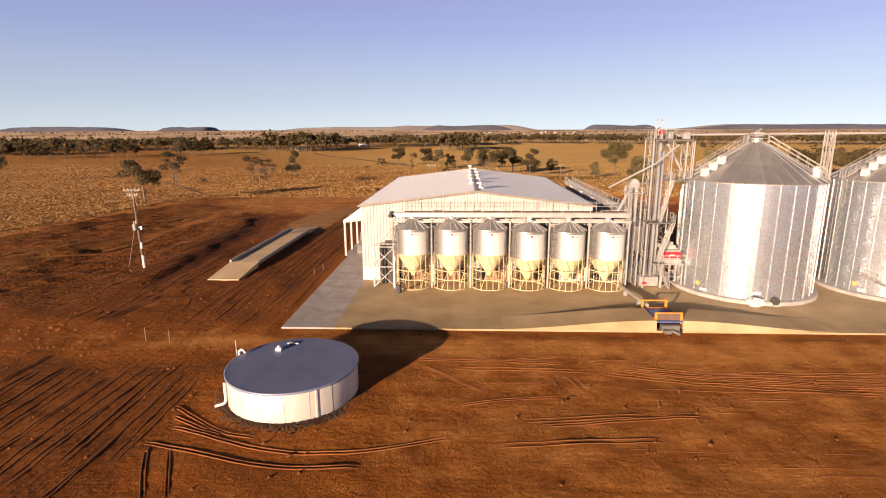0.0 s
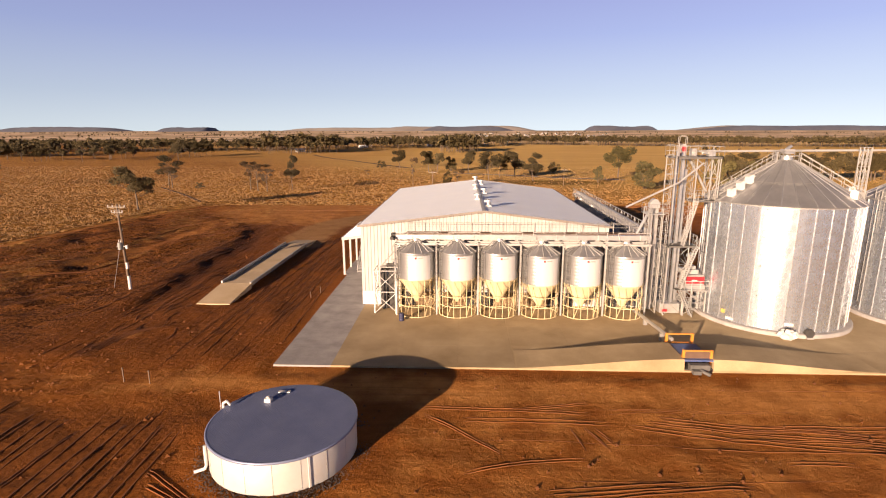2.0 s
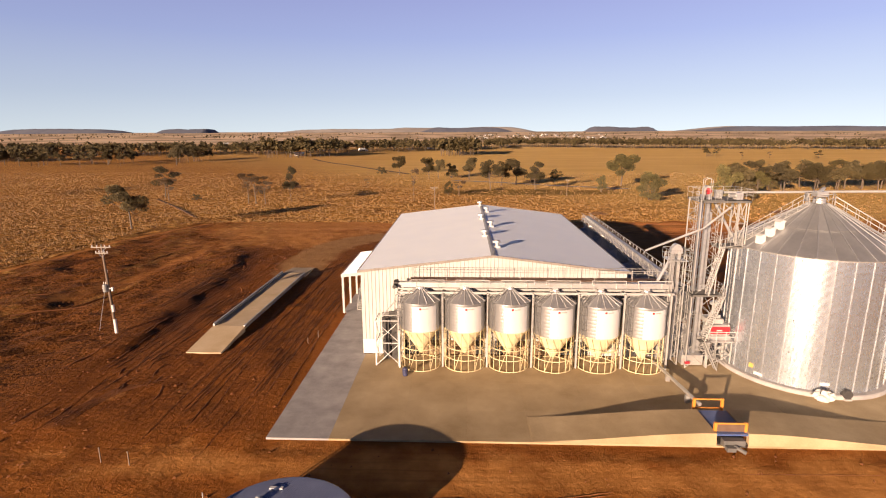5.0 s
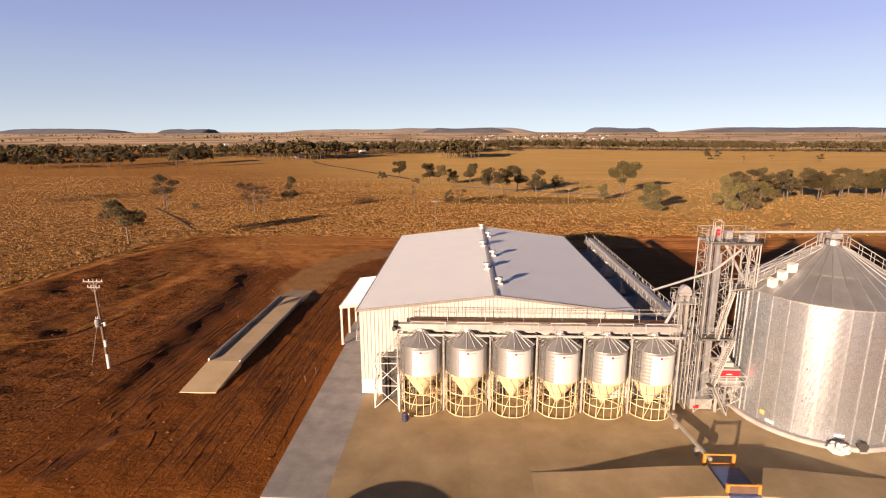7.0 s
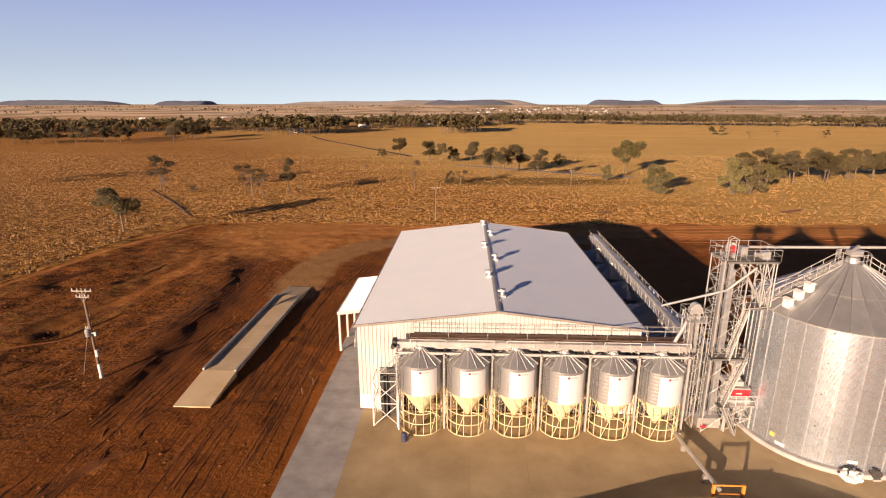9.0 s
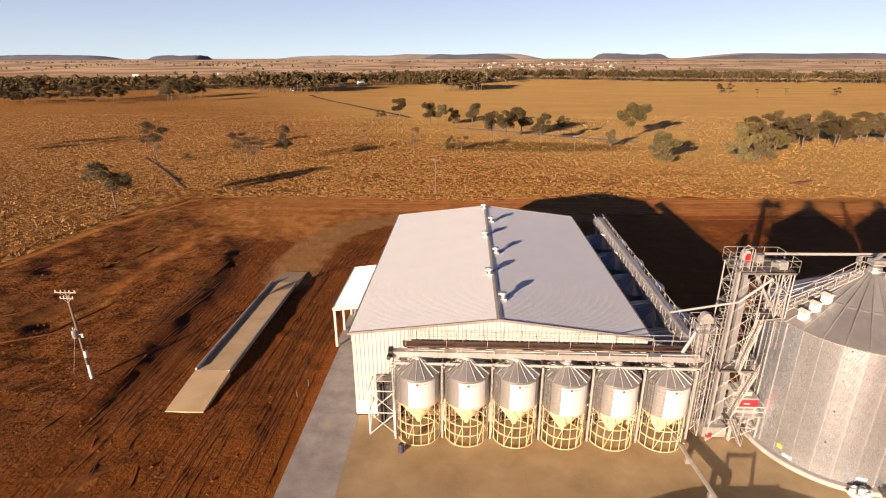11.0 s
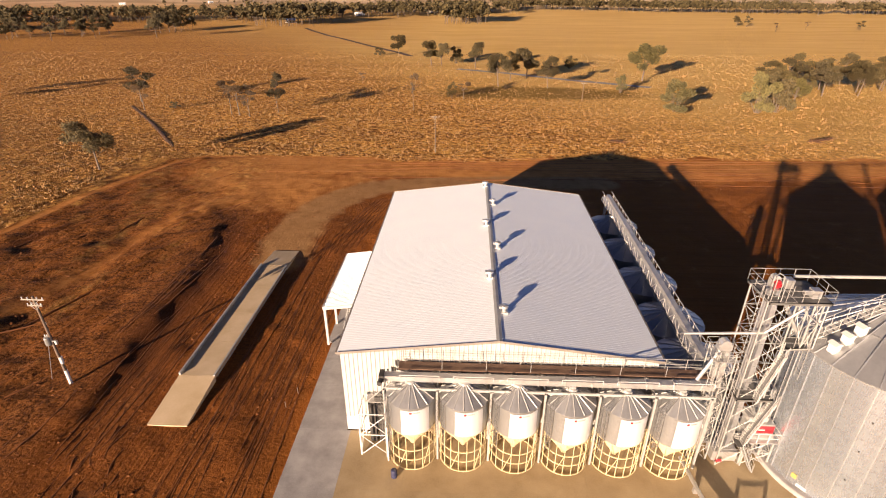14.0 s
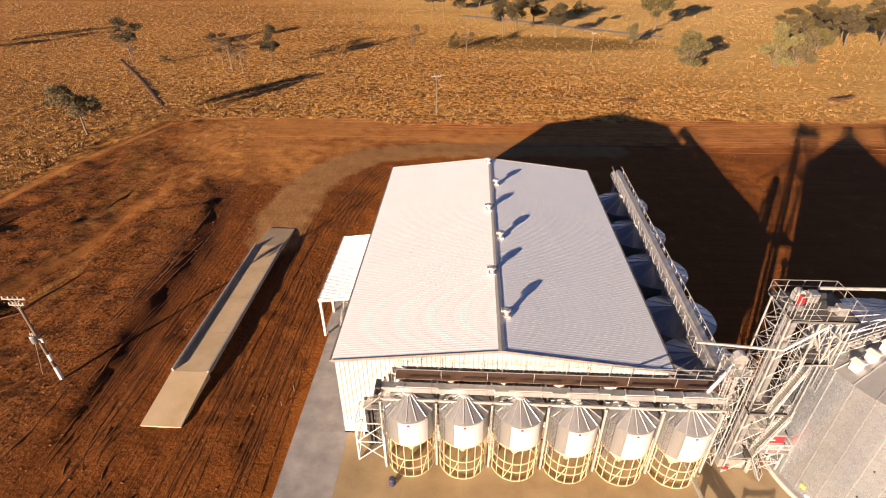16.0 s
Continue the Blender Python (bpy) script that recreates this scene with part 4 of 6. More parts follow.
    for z in (4.0, 7.3, 10.4, 13.3):
        part("sensor_port", Geo().rod((R * math.cos(a), R * math.sin(a), z), ((R + 0.16) * math.cos(a), (R + 0.16) * math.sin(a), z), 0.06, 8), M_DARK, ob)
    return ob


M_HAZARD = material("yellow_plate", (0.459, 0.333, 0.074), (0.555, 0.429, 0.133), 0.5, 0, 20, 2, 0.03)
build_silo(36.0, 66.0, "tall corrugated galvanised grain silo with a conical roof")
silo2 = build_silo(54.6, 66.0, "second galvanised grain silo with an outside stair")
g = Geo()
pts = []
for i in range(26):
    a = math.radians(214 + i * 1.9)
    p = (8.7 * math.cos(a), 8.7 * math.sin(a), 2.9 - i * 0.105)
    pts.append(p)
    g.box(p[0] - 0.35, p[0] + 0.35, p[1] - 0.35, p[1] + 0.35, p[2] - 0.05, p[2])
st = part("wall_stair", g, M_STEEL, silo2, "galvanised stair round the silo foot")
part("stair_rail", Geo().rail([(p[0] * 1.05, p[1] * 1.05, p[2]) for p in pts[::3]], 1.1, 0.035, 1.5), M_WHITE, st)
part("access_panel", Geo().box(-1.0, 1.0, -0.06, 0.06, 0.6, 2.9), M_WHITE, silo2).matrix_basis = pose(-4.1, -7.0, 0, 0, 0, 31)


# ---- elevator tower ----
def build_tower():
    ob = thing("elevator_tower", 24.4, 66.0, 0, "tall braced steel tower carrying bucket elevators and platforms", "elevator tower")
    part("tower_frame", lattice(Geo(), -1.15, 1.15, -1.5, 1.4, 0, 18.5, 9, 0.05, 0.022), M_STEEL, ob, "galvanised lattice frame")
    for x, y, zt in ((-0.6, -0.3, 19.0), (0.05, -0.3, 19.0), (0.75, 0.5, 17.0)):
        g = Geo().box(x - 0.15, x + 0.15, y - 0.2, y + 0.2, 0.4, zt)
        for z in np.arange(1.5, zt, 2.4):
            g.box(x - 0.19, x + 0.19, y - 0.24, y + 0.24, z, z + 0.07)
        part("elevator_leg", g, M_SROOF, ob, "galvanised elevator trunk")
    for z, x0, x1, y0, y1 in ((18.5, -1.1, 3.9, -1.6, 2.1), (8.5, -1.3, 1.9, -1.8, 1.6), (13.6, 1.3, 4.9, -1.0, 0.8)):
        g = Geo().box(x0, x1, y0, y1, z - 0.06, z)
        g.box(x0, x1, y0, y0 + 0.1, z - 0.25, z).box(x0, x1, y1 - 0.1, y1, z - 0.25, z).box(x0, x0 + 0.1, y0, y1, z - 0.25, z).box(x1 - 0.1, x1, y0, y1, z - 0.25, z)
        pf = part("platform", g, M_GRATE, ob, "steel grating platform")
        part("guard_rail", Geo().rail([(x0, y0, z), (x1, y0, z), (x1, y1, z), (x0, y1, z), (x0, y0, z)], 1.1, 0.022, 1.3), M_STEEL, pf)
    g = Geo().rod((0.2, 0.3, 19.55), (0.2, 0.9, 19.55), 0.3, 14).box(-0.2, 0.6, 0.35, 0.85, 18.5, 19.5)
    part("elevator_head", g, M_STEEL, ob)
    part("head_motor", Geo().rod((0.15, -0.3, 19.3), (0.15, 0.3, 19.3), 0.2, 10).box(0.0, 0.28, -0.15, 0.15, 18.6, 19.6), M_RED, ob, "red drive motor")
    g = Geo().rod((1.9, -1.4, 17.8), (-0.8, -1.7, 15.6), 0.12, 8).rod((-0.8, -1.7, 15.6), (-5.0, 2.6, 12.3), 0.12, 8).rod((0.9, 0.3, 18.3), (3.2, 0.2, 14.4), 0.14, 8)
    part("spout", g, M_GALV, ob, "galvanised grain spout")
    part("outer_post", lattice(Geo(), 3.0, 3.7, -1.0, 0.6, 13.6, 18.4, 2, 0.05, 0.025), M_STEEL, ob)
    part("ladder", Geo().ladder((-1.3, -0.8, 0.2), (-1.3, -0.8, 19.4), (0, 1, 0)).ladder((1.3, -0.2, 8.5), (1.3, -0.2, 19.4), (0, 1, 0)), M_STEEL, ob)
    g = Geo()
    for i in range(9):
        g.path([(-1.3 - 0.7 * math.sin(t), -0.8 - 0.38 * math.cos(t), 11 + i * 1.1) for t in np.linspace(0, math.pi, 6)], 0.02, 4)
    part("ladder_cage", g, M_STEEL, ob)
    g = Geo().box(-1.4, 0.9, -1.1, 0.3, 0.15, 1.3)
    part("elevator_boot", g, M_GALV, ob)
    part("boot_motor", Geo().rod((-1.2, -1.5, 0.6), (-0.7, -1.5, 0.6), 0.15, 10), M_RED, ob)
    for x0, y0, z0, x1, z1 in ((1.35, -1.9, 13.6, 0.2, 8.5), (1.9, -2.0, 8.5, 0.3, 3.4), (0.3, -2.0, 3.4, 1.9, 0.1)):
        g = Geo()
        run = max(6, int((z0 - z1) / 0.24))
        for i in range(run):
            t = (i + 0.5) / run
            x, z = x0 + (x1 - x0) * t, z0 + (z1 - z0) * t
            g.box(x - 0.13, x + 0.13, y0 - 0.35, y0 + 0.35, z - 0.02, z + 0.02)
        for y in (y0 - 0.37, y0 + 0.37):
            g.rod((x0, y, z0), (x1, y, z1), 0.05, 4)
        st = part("stair", g, M_STEEL, ob, "steep steel access stair")
        part("stair_rail", Geo().rail([(x0, y0 - 0.37, z0), (x1, y0 - 0.37, z1)], 1.0, 0.022, 1.1).rail([(x0, y0 + 0.37, z0), (x1, y0 + 0.37, z1)], 1.0, 0.022, 1.1), M_STEEL, st)
    part("landing", Geo().box(-0.2, 1.0, -2.4, -1.5, 3.34, 3.4), M_GRATE, ob)
    for x, y in ((3.75, -1.4), (3.75, 1.9)):
        g = Geo()
        g.rod((x, y, 18.3), (x, y, 13.9), 0.06, 5)
        g.rod((x, y, 16.2), (1.2, y * 0.8, 18.2), 0.045, 4)
        g.rod((x, y, 13.9), (1.2, y * 0.8, 13.4), 0.045, 4)
        part("hanger", g, M_STEEL, ob)
    part("control_box", Geo().box(1.3, 1.9, 0.6, 1.3, 18.5, 19.3), M_GALV, ob)
    part("gearbox", Geo().box(2.6, 3.3, -0.9, -0.2, 18.5, 19.2).rod((2.0, -0.6, 18.9), (2.6, -0.6, 18.9), 0.22, 8), M_GALV, ob)
    part("ladder_hoop", Geo().path([(-1.0, -1.5, 18.5), (-1.0, -1.5, 20.6), (-0.6, -1.7, 20.8), (-0.2, -1.5, 20.6), (-0.2, -1.5, 18.5)], 0.03, 5).path([(-1.0, -1.1, 18.5), (-1.0, -1.1, 20.6), (-0.6, -0.9, 20.8), (-0.2, -1.1, 20.6), (-0.2, -1.1, 18.5)], 0.03, 5), M_STEEL, ob)
    # low elevator to the gantry
    lo = thing("short_elevator", 21.75, 66.0, 0, "short bucket elevator with caged ladder feeding the gantry", "elevator tower")
    part("frame", lattice(Geo(), -0.8, 0.8, -0.9, 0.9, 0, 12.6, 7, 0.045, 0.022), M_STEEL, lo)
    g = Geo().box(-0.45, -0.1, -0.2, 0.2, 0.3, 13.0).box(0.15, 0.5, -0.2, 0.2, 0.3, 13.0)
    part("trunk", g, M_GALV, lo)
    part("head", Geo().rod((0, -0.35, 13.2), (0, 0.35, 13.2), 0.45, 14).box(-0.6, 0.6, -0.3, 0.3, 12.6, 13.2), M_GALV, lo)
    pf = part("platform", Geo().box(-1.0, 1.0, -1.1, 1.1, 11.9, 11.98), M_GALV, lo)
    part("guard_rail", Geo().rail([(-1, -1.1, 12), (1, -1.1, 12), (1, 1.1, 12), (-1, 1.1, 12), (-1, -1.1, 12)], 1.1, 0.022, 1.0), M_STEEL, pf)
    part("spout", Geo().rod((-0.4, -0.3, 12.6), (-2.0, -0.8, 9.7), 0.17, 8).rod((0.3, 0.5, 12.7), (0.8, 3.4, 10.2), 0.17, 8), M_GALV, lo)
    part("ladder", Geo().ladder((-0.95, -1.05, 0.2), (-0.95, -1.05, 13), (1, 0, 0)), M_STEEL, lo)
    g = Geo()
    for i in range(12):
        g.path([(-0.95 + 0.38 * math.cos(t), -1.05 - 0.7 * math.sin(t), 2.3 + i * 0.9) for t in np.linspace(0, math.pi, 6)], 0.02, 4)
    for t in np.linspace(0.3, 2.8, 4):
        g.rod((-0.95 + 0.38 * math.cos(t), -1.05 - 0.7 * math.sin(t), 2.3), (-0.95 + 0.38 * math.cos(t), -1.05 - 0.7 * math.sin(t), 12.2), 0.02, 4)
    part("ladder_cage", g, M_STEEL, lo)


build_tower()


def build_cleaner():
    ob = thing("grain_cleaner", 26.8, 65.6, 0, "grain cleaning machine with a red cabinet on a steel stand", "machine")
    part("stand", lattice(Geo(), -1.3, 1.3, -0.9, 1.1, 0, 3.0, 2, 0.07, 0.04), M_STEEL, ob)
    part("deck", Geo().box(-1.5, 1.5, -1.2, 1.3, 3.0, 3.12), M_GALV, ob)
    part("cabinet", Geo().box(-1.15, 1.15, -0.56, 0.9, 3.6, 4.75), M_GALV, ob, "galvanised sheet cabinet")
    part("front_panel", Geo().box(-1.12, 1.12, -0.6, -0.565, 3.75, 4.6), M_RED, ob, "red front panel")
    part("base_frame", Geo().box(-1.25, 1.25, -0.7, 1.0, 3.12, 3.6), M_GALV, ob)
    part("cabinet_mark", Geo().box(-0.3, 0.3, -0.62, -0.6, 4.1, 4.22), M_WHITE, ob)
    part("top_box", Geo().box(-1.3, 0.5, -0.3, 1.2, 4.85, 5.35).box(-0.7, 0.3, 0.1, 0.9, 5.35, 5.7), M_STEEL, ob)
    part("exhaust", Geo().rod((-0.1, 0.9, 5.3), (-0.1, 0.9, 6.7), 0.24, 10).lathe([(0, 7.2), (0.5, 6.95), (0.5, 6.7), (0.24, 6.7)], 12, cx=-0.1, cy=0.9), M_GALV, ob)
    part("guard_rail", Geo().rail([(-1.5, -1.2, 3.1), (1.5, -1.2, 3.1), (1.5, 1.3, 3.1)], 1.1, 0.035, 1.0), M_WHITE, ob)
    g = Geo()
    for x in (-0.8, 0.0, 0.8):
        g.rod((x, -0.2, 3.0), (x, -0.2, 0.6), 0.13, 8)
    part("discharge_pipe", g, M_GALV, ob)


build_cleaner()


# ---- overhead conveyors ----
def gallery(name, p, q, label, w=0.9, h=1.0, legs=()):
    """An enclosed conveyor with a braced walkway between two points."""
    p, q = Vector(p), Vector(q)
    mid = thing(name, p.x, p.y, 0, label, "conveyor")
    d = q - p
    s = Vector((-d.y, d.x, 0)).normalized()
    o = Vector((0, 0, p.z))
    n = max(4, round(d.length / 1.6))
    up = Vector((0, 0, 1))
    g = Geo()
    a = [o + s * -0.3, o + s * 0.3, o + s * 0.3 + up * 0.45, o + s * -0.3 + up * 0.45]
    g.add([tuple(v) for v in a] + [tuple(v + d) for v in a], [(0, 1, 5, 4), (1, 2, 6, 5), (2, 3, 7, 6), (3, 0, 4, 7), (3, 2, 1, 0), (4, 5, 6, 7)])
    part("trough", g, M_GALV, mid)
    g = Geo()
    for k in (-1, 1):
        e = s * (w / 2 * k) if k < 0 else s * (w / 2 + 0.6)
        for z in (-0.45, h):
            g.rod(o + e + up * z, o + e + d + up * z, 0.05, 4)
        for i in range(n):
            c0, c1 = o + e + d * (i / n), o + e + d * ((i + 1) / n)
            g.rod(c0 + up * -0.45, c0 + up * h, 0.035, 4)
            g.rod(c0 + up * (-0.45 if i % 2 else h), c1 + up * (h if i % 2 else -0.45), 0.03, 4)
    part("truss", g, M_STEEL, mid)
    g = Geo()
    b = [o + s * 0.32, o + s * (w / 2 + 0.6), o + s * (w / 2 + 0.6) - up * 0.05, o + s * 0.32 - up * 0.05]
    g.add([tuple(v) for v in b] + [tuple(v + d) for v in b], [(0, 1, 5, 4), (1, 2, 6, 5), (2, 3, 7, 6), (3, 0, 4, 7)])
    part("walkway", g, M_GALV, mid)
    for t in legs:
        c = o + d * t
        part("trestle", lattice(Geo(), c.x - 0.6, c.x + 0.6, c.y - 0.5, c.y + 0.5, 0, c.z - 0.45, 3, 0.06, 0.035), M_STEEL, mid)
    return mid


side_gallery = gallery("side_conveyor", (22.1, 68.8, 9.0), (22.9, 112.0, 9.1), "long trussed conveyor gallery over the side bins", legs=(0.12, 0.31, 0.515, 0.72, 0.97))
for i in range(5):
    part("roof_ladder", Geo().ladder((1.1, 1.6 + 8.75 * i, 8.2), (3.3, 1.0 + 8.75 * i, 7.05), (0, 1, 0), 1.4, 0.3), M_STEEL, side_gallery)
top = thing("top_conveyor", 27.0, 68.0, 0, "pale horizontal conveyor tube across the silo tops", "conveyor")
part("tube", Geo().rod((0, 0, 18.95), (27.6, 0.2, 19.1), 0.14, 8), M_STEEL, top)
part("saddle", Geo().box(8.9, 9.1, -0.2, 0.3, 18.0, 18.9), M_STEEL, top)
part("saddle", Geo().box(27.3, 27.6, -0.1, 0.5, 18.0, 19.0), M_STEEL, top)


mast = thing("silo_mast", 45.3, 67.0, 0, "slim braced mast standing between the two silos", "mast")
part("mast_frame", lattice(Geo(), -0.45, 0.45, -0.3, 0.3, 0, 19.4, 9, 0.05, 0.025), M_STEEL, mast)
part("ladder", Geo().ladder((0, -0.45, 0.2), (0, -0.45, 19.2), (1, 0, 0), 0.45), M_STEEL, mast)


# ---- water tank ----
def build_tank():
    R, Hh = 4.85, 2.2
    ob = thing("water_tank", -12.45, 36.6, -0.1, "low round cream steel water tank with a blue-grey roof", "water tank")
    n = 18
    for i in range(n):
        a, b = math.tau * i / n, math.tau * (i + 1) / n
        part("wall_sheet", Geo().lathe([(R, 0), (R, Hh - 0.05), (R - 0.05, Hh)], 5, a + 0.003, b - 0.003), M_TANKW, ob, "", True)
        part("seam", Geo().rod(((R + 0.005) * math.cos(a), (R + 0.005) * math.sin(a), 0), ((R + 0.005) * math.cos(a), (R + 0.005) * math.sin(a), Hh), 0.012, 4), M_STEEL, ob)
    pr = ribs(-R - 0.08, R + 0.08, 0.16, 0.02)
    g = Geo()
    for (y, d), (y2, d2) in zip(pr, pr[1:]):
        w1, w2 = (math.sqrt(max(0.0, (R + 0.08) ** 2 - v * v)) for v in (y, y2))
        z1, z2 = Hh + 0.05 + d, Hh + 0.05 + d2
        g.add([(-w1, y, z1), (w1, y, z1), (w2, y2, z2), (-w2, y2, z2)], [(0, 1, 2, 3)])
    part("roof", g, M_TANKTOP, ob, "flat blue-grey ribbed roof").rotation_euler = (0, 0, radians(63))
    part("rim", Geo().lathe([(R + 0.01, Hh - 0.1), (R + 0.1, Hh - 0.08), (R + 0.1, Hh + 0.06), (R + 0.02, Hh + 0.07)], 72), M_TANKTOP, ob, "", True)
    part("hatch", Geo().box(-0.22, 0.22, -0.22, 0.22, 0, 0.28).lathe([(0, 0.42), (0.14, 0.38), (0.14, 0.26)], 10), M_WHITE, ob).location = (-1.9, 2.3, Hh + 0.07)
    part("roof_plate", Geo().box(-0.45, 0.45, -0.12, 0.12, 0, 0.08), M_WHITE, ob).location = (-1.2, 3.7, Hh + 0.07)
    a = math.radians(214)
    c, s = math.cos(a) * (R + 0.16), math.sin(a) * (R + 0.16)
    part("overflow_pipe", Geo().path([(c, s, Hh - 0.25), (c, s, 0.55), (c - 0.1, s - 0.08, 0.35), (c - 0.75, s - 0.15, 0.16)], 0.1, 8), M_WHITE, ob, "white overflow pipe")
    a = math.radians(305)
    c, s = math.cos(a) * (R + 0.1), math.sin(a) * (R + 0.1)
    part("level_tube", Geo().rod((c, s, 0.05), (c, s, Hh - 0.05), 0.035, 6), M_WHITE, ob)
    a = math.radians(162)
    c, s = math.cos(a) * (R + 0.3), math.sin(a) * (R + 0.3)
    part("inlet", Geo().path([(c, s, 0.0), (c, s, Hh + 0.25), (c + 0.3, s - 0.05, Hh + 0.45), (c + 0.55, s - 0.08, Hh + 0.15)], 0.09, 8).rod((c - 0.25, s + 0.1, 0.0), (c - 0.3, s + 0.2, Hh + 1.1), 0.025, 4), M_WHITE, ob)
    g = Geo()
    rng = random.Random(4)
    for i in range(2600):
        a, rr = rng.uniform(0, math.tau), R + 0.05 + abs(rng.gauss(0, 0.55))
        k = rng.uniform(0.03, 0.085)
        x, y = rr * math.cos(a), rr * math.sin(a)
        g.add([(x + k, y, 0), (x - k * 0.6, y + k, 0), (x - k * 0.5, y - k, 0), (x, y, k * 1.2)], [(0, 1, 3), (1, 2, 3), (2, 0, 3)])
    single("gravel_ring", g, M_STONE, "ring of dark loose gravel round the tank foot", "gravel", kind="stuff", at=(-12.45, 36.6, -0.1))


M_STONE = material("dark_gravel", (0.044, 0.033, 0.026), (0.104, 0.074, 0.059), 0.9, 0, 20, 3, 0.1)
build_tank()


# ---- weighbridge ----
M_DECK = material("deck_concrete", (0.44, 0.325, 0.18), (0.58, 0.45, 0.29), 0.85, 0, 10, 0.3, 0.15, depth=0.01, vary=0.05)


def build_weighbridge():
    ob = thing("weighbridge", -32.0, 87.3, -0.12, "long raised concrete truck weighbridge with end ramps", "weighbridge")
    w = 2.12
    for y0, y1 in ((-13.2, -6.6), (-6.6, 0), (0, 6.8), (6.8, 13.6)):
        part("deck_panel", Geo().box(-w, w, y0 + 0.02, y1 - 0.02, 0.38, 0.72), M_DECK, ob)
    for x0, x1 in ((-w - 0.02, -w + 0.2), (w - 0.2, w + 0.02)):
        part("kerb", Geo().box(x0, x1, -13.2, 13.6, 0.72, 1.06 if x0 < 0 else 0.86), M_STEEL, ob)
    for x in (-w + 0.4, w - 0.4):
        part("side_beam", Geo().box(x - 0.15, x + 0.15, -13.2, 13.6, 0.0, 0.38), M_DARK, ob)
    for sgn, ya, yb in ((-1, -13.22, -20.3), (1, 13.62, 20.0)):
        g = Geo()
        vs = [(-w - 0.02, ya, 0.72), (w + 0.02, ya, 0.72), (w + 0.02, yb, 0.1), (-w - 0.02, yb, 0.1), (-w - 0.02, ya, -0.2), (w + 0.02, ya, -0.2), (w + 0.02, yb, -0.2), (-w - 0.02, yb, -0.2)]
        g.add(vs, [(0, 1, 2, 3), (0, 4, 5, 1), (1, 5, 6, 2), (2, 6, 7, 3), (3, 7, 4, 0), (7, 6, 5, 4)])
        part("ramp", g, M_DECK, ob, "sloping concrete approach ramp")
    part("edge_rail", Geo().rod((w + 0.2, -13, 0.6), (w + 0.2, 13.4, 0.6), 0.05, 5), M_STEEL, ob)


build_weighbridge()


# ---- power poles ----
def build_pole(x, y, h, label, transformer, lean=0.0):
    ob = thing("power_pole", x, y, float(height(x, y)) - 0.1, label, "power pole", "power poles")
    part("pole", Geo().rod((0, 0, -0.3), (lean, 0, h), 0.19, 10, 0.13), M_TIMBER, ob)
    arms = [h - 0.35, h - 1.1] if transformer else [h - 0.4]
    for k, z in enumerate(arms):
        wd = 1.25 if k == 0 else 0.8
        arm = part("crossarm", Geo().box(lean - wd, lean + wd, -0.16, -0.06, z - 0.07, z + 0.07), M_TIMBERL, ob)
        for i in (-1, -0.45, 0.45, 1):
            part("insulator", Geo().lathe([(0.0, z + 0.32), (0.07, z + 0.28), (0.04, z + 0.2), (0.08, z + 0.15), (0.03, z + 0.07)], 8, cx=lean + i * wd * 0.9, cy=-0.11), M_WHITE, arm)
        part("arm_brace", Geo().rod((lean - wd * 0.6, -0.11, z), (lean, -0.11, z - 0.6), 0.025, 4).rod((lean + wd * 0.6, -0.11, z), (lean, -0.11, z - 0.6), 0.025, 4), M_STEEL, ob)
    if transformer:
        t = part("transformer", Geo().lathe([(0, 6.75), (0.3, 6.7), (0.34, 6.6), (0.34, 5.75), (0, 5.7)], 14, cx=-0.5, cy=-0.15), M_LADDER, ob, "grey pole-mounted transformer")
        part("bushing", Geo().rod((-0.62, -0.15, 6.7), (-0.62, -0.15, 7.05), 0.05, 6).rod((-0.38, -0.15, 6.7), (-0.38, -0.15, 7.05), 0.05, 6), M_WHITE, t)
        part("fuse_bar", Geo().box(-1.0, 0.55, -0.12, -0.04, 6.1, 6.2).box(0.3, 0.55, -0.3, -0.1, 5.85, 6.35), M_STEEL, ob)
        part("painted_band", Geo().rod((0, 0, -0.1), (0, 0, 2.0), 0.205, 10).rod((0.0, 0, 3.0), (0.0, 0, 3.9), 0.195, 10), M_WHITE, ob, "white painted band on the pole foot")
        part("stay_wire", Geo().rod((0, 0, 8.6), (-2.7, 0.6, 0.1), 0.03, 4), M_STEEL, ob)
    return ob


M_TIMBERL = material("grey_timber", (0.22, 0.19, 0.15), (0.32, 0.28, 0.23), 0.85, 0, 20, 1.5, 0.2)
build_pole(-46.4, 72.8, 11.9, "timber power pole with a transformer and crossarms", True, -0.35)
build_pole(-10.0, 171.5, 10.5, "plain timber power pole with one crossarm", False)
build_pole(48.6, 263.0, 8.0, "plain timber power pole with one crossarm", False)


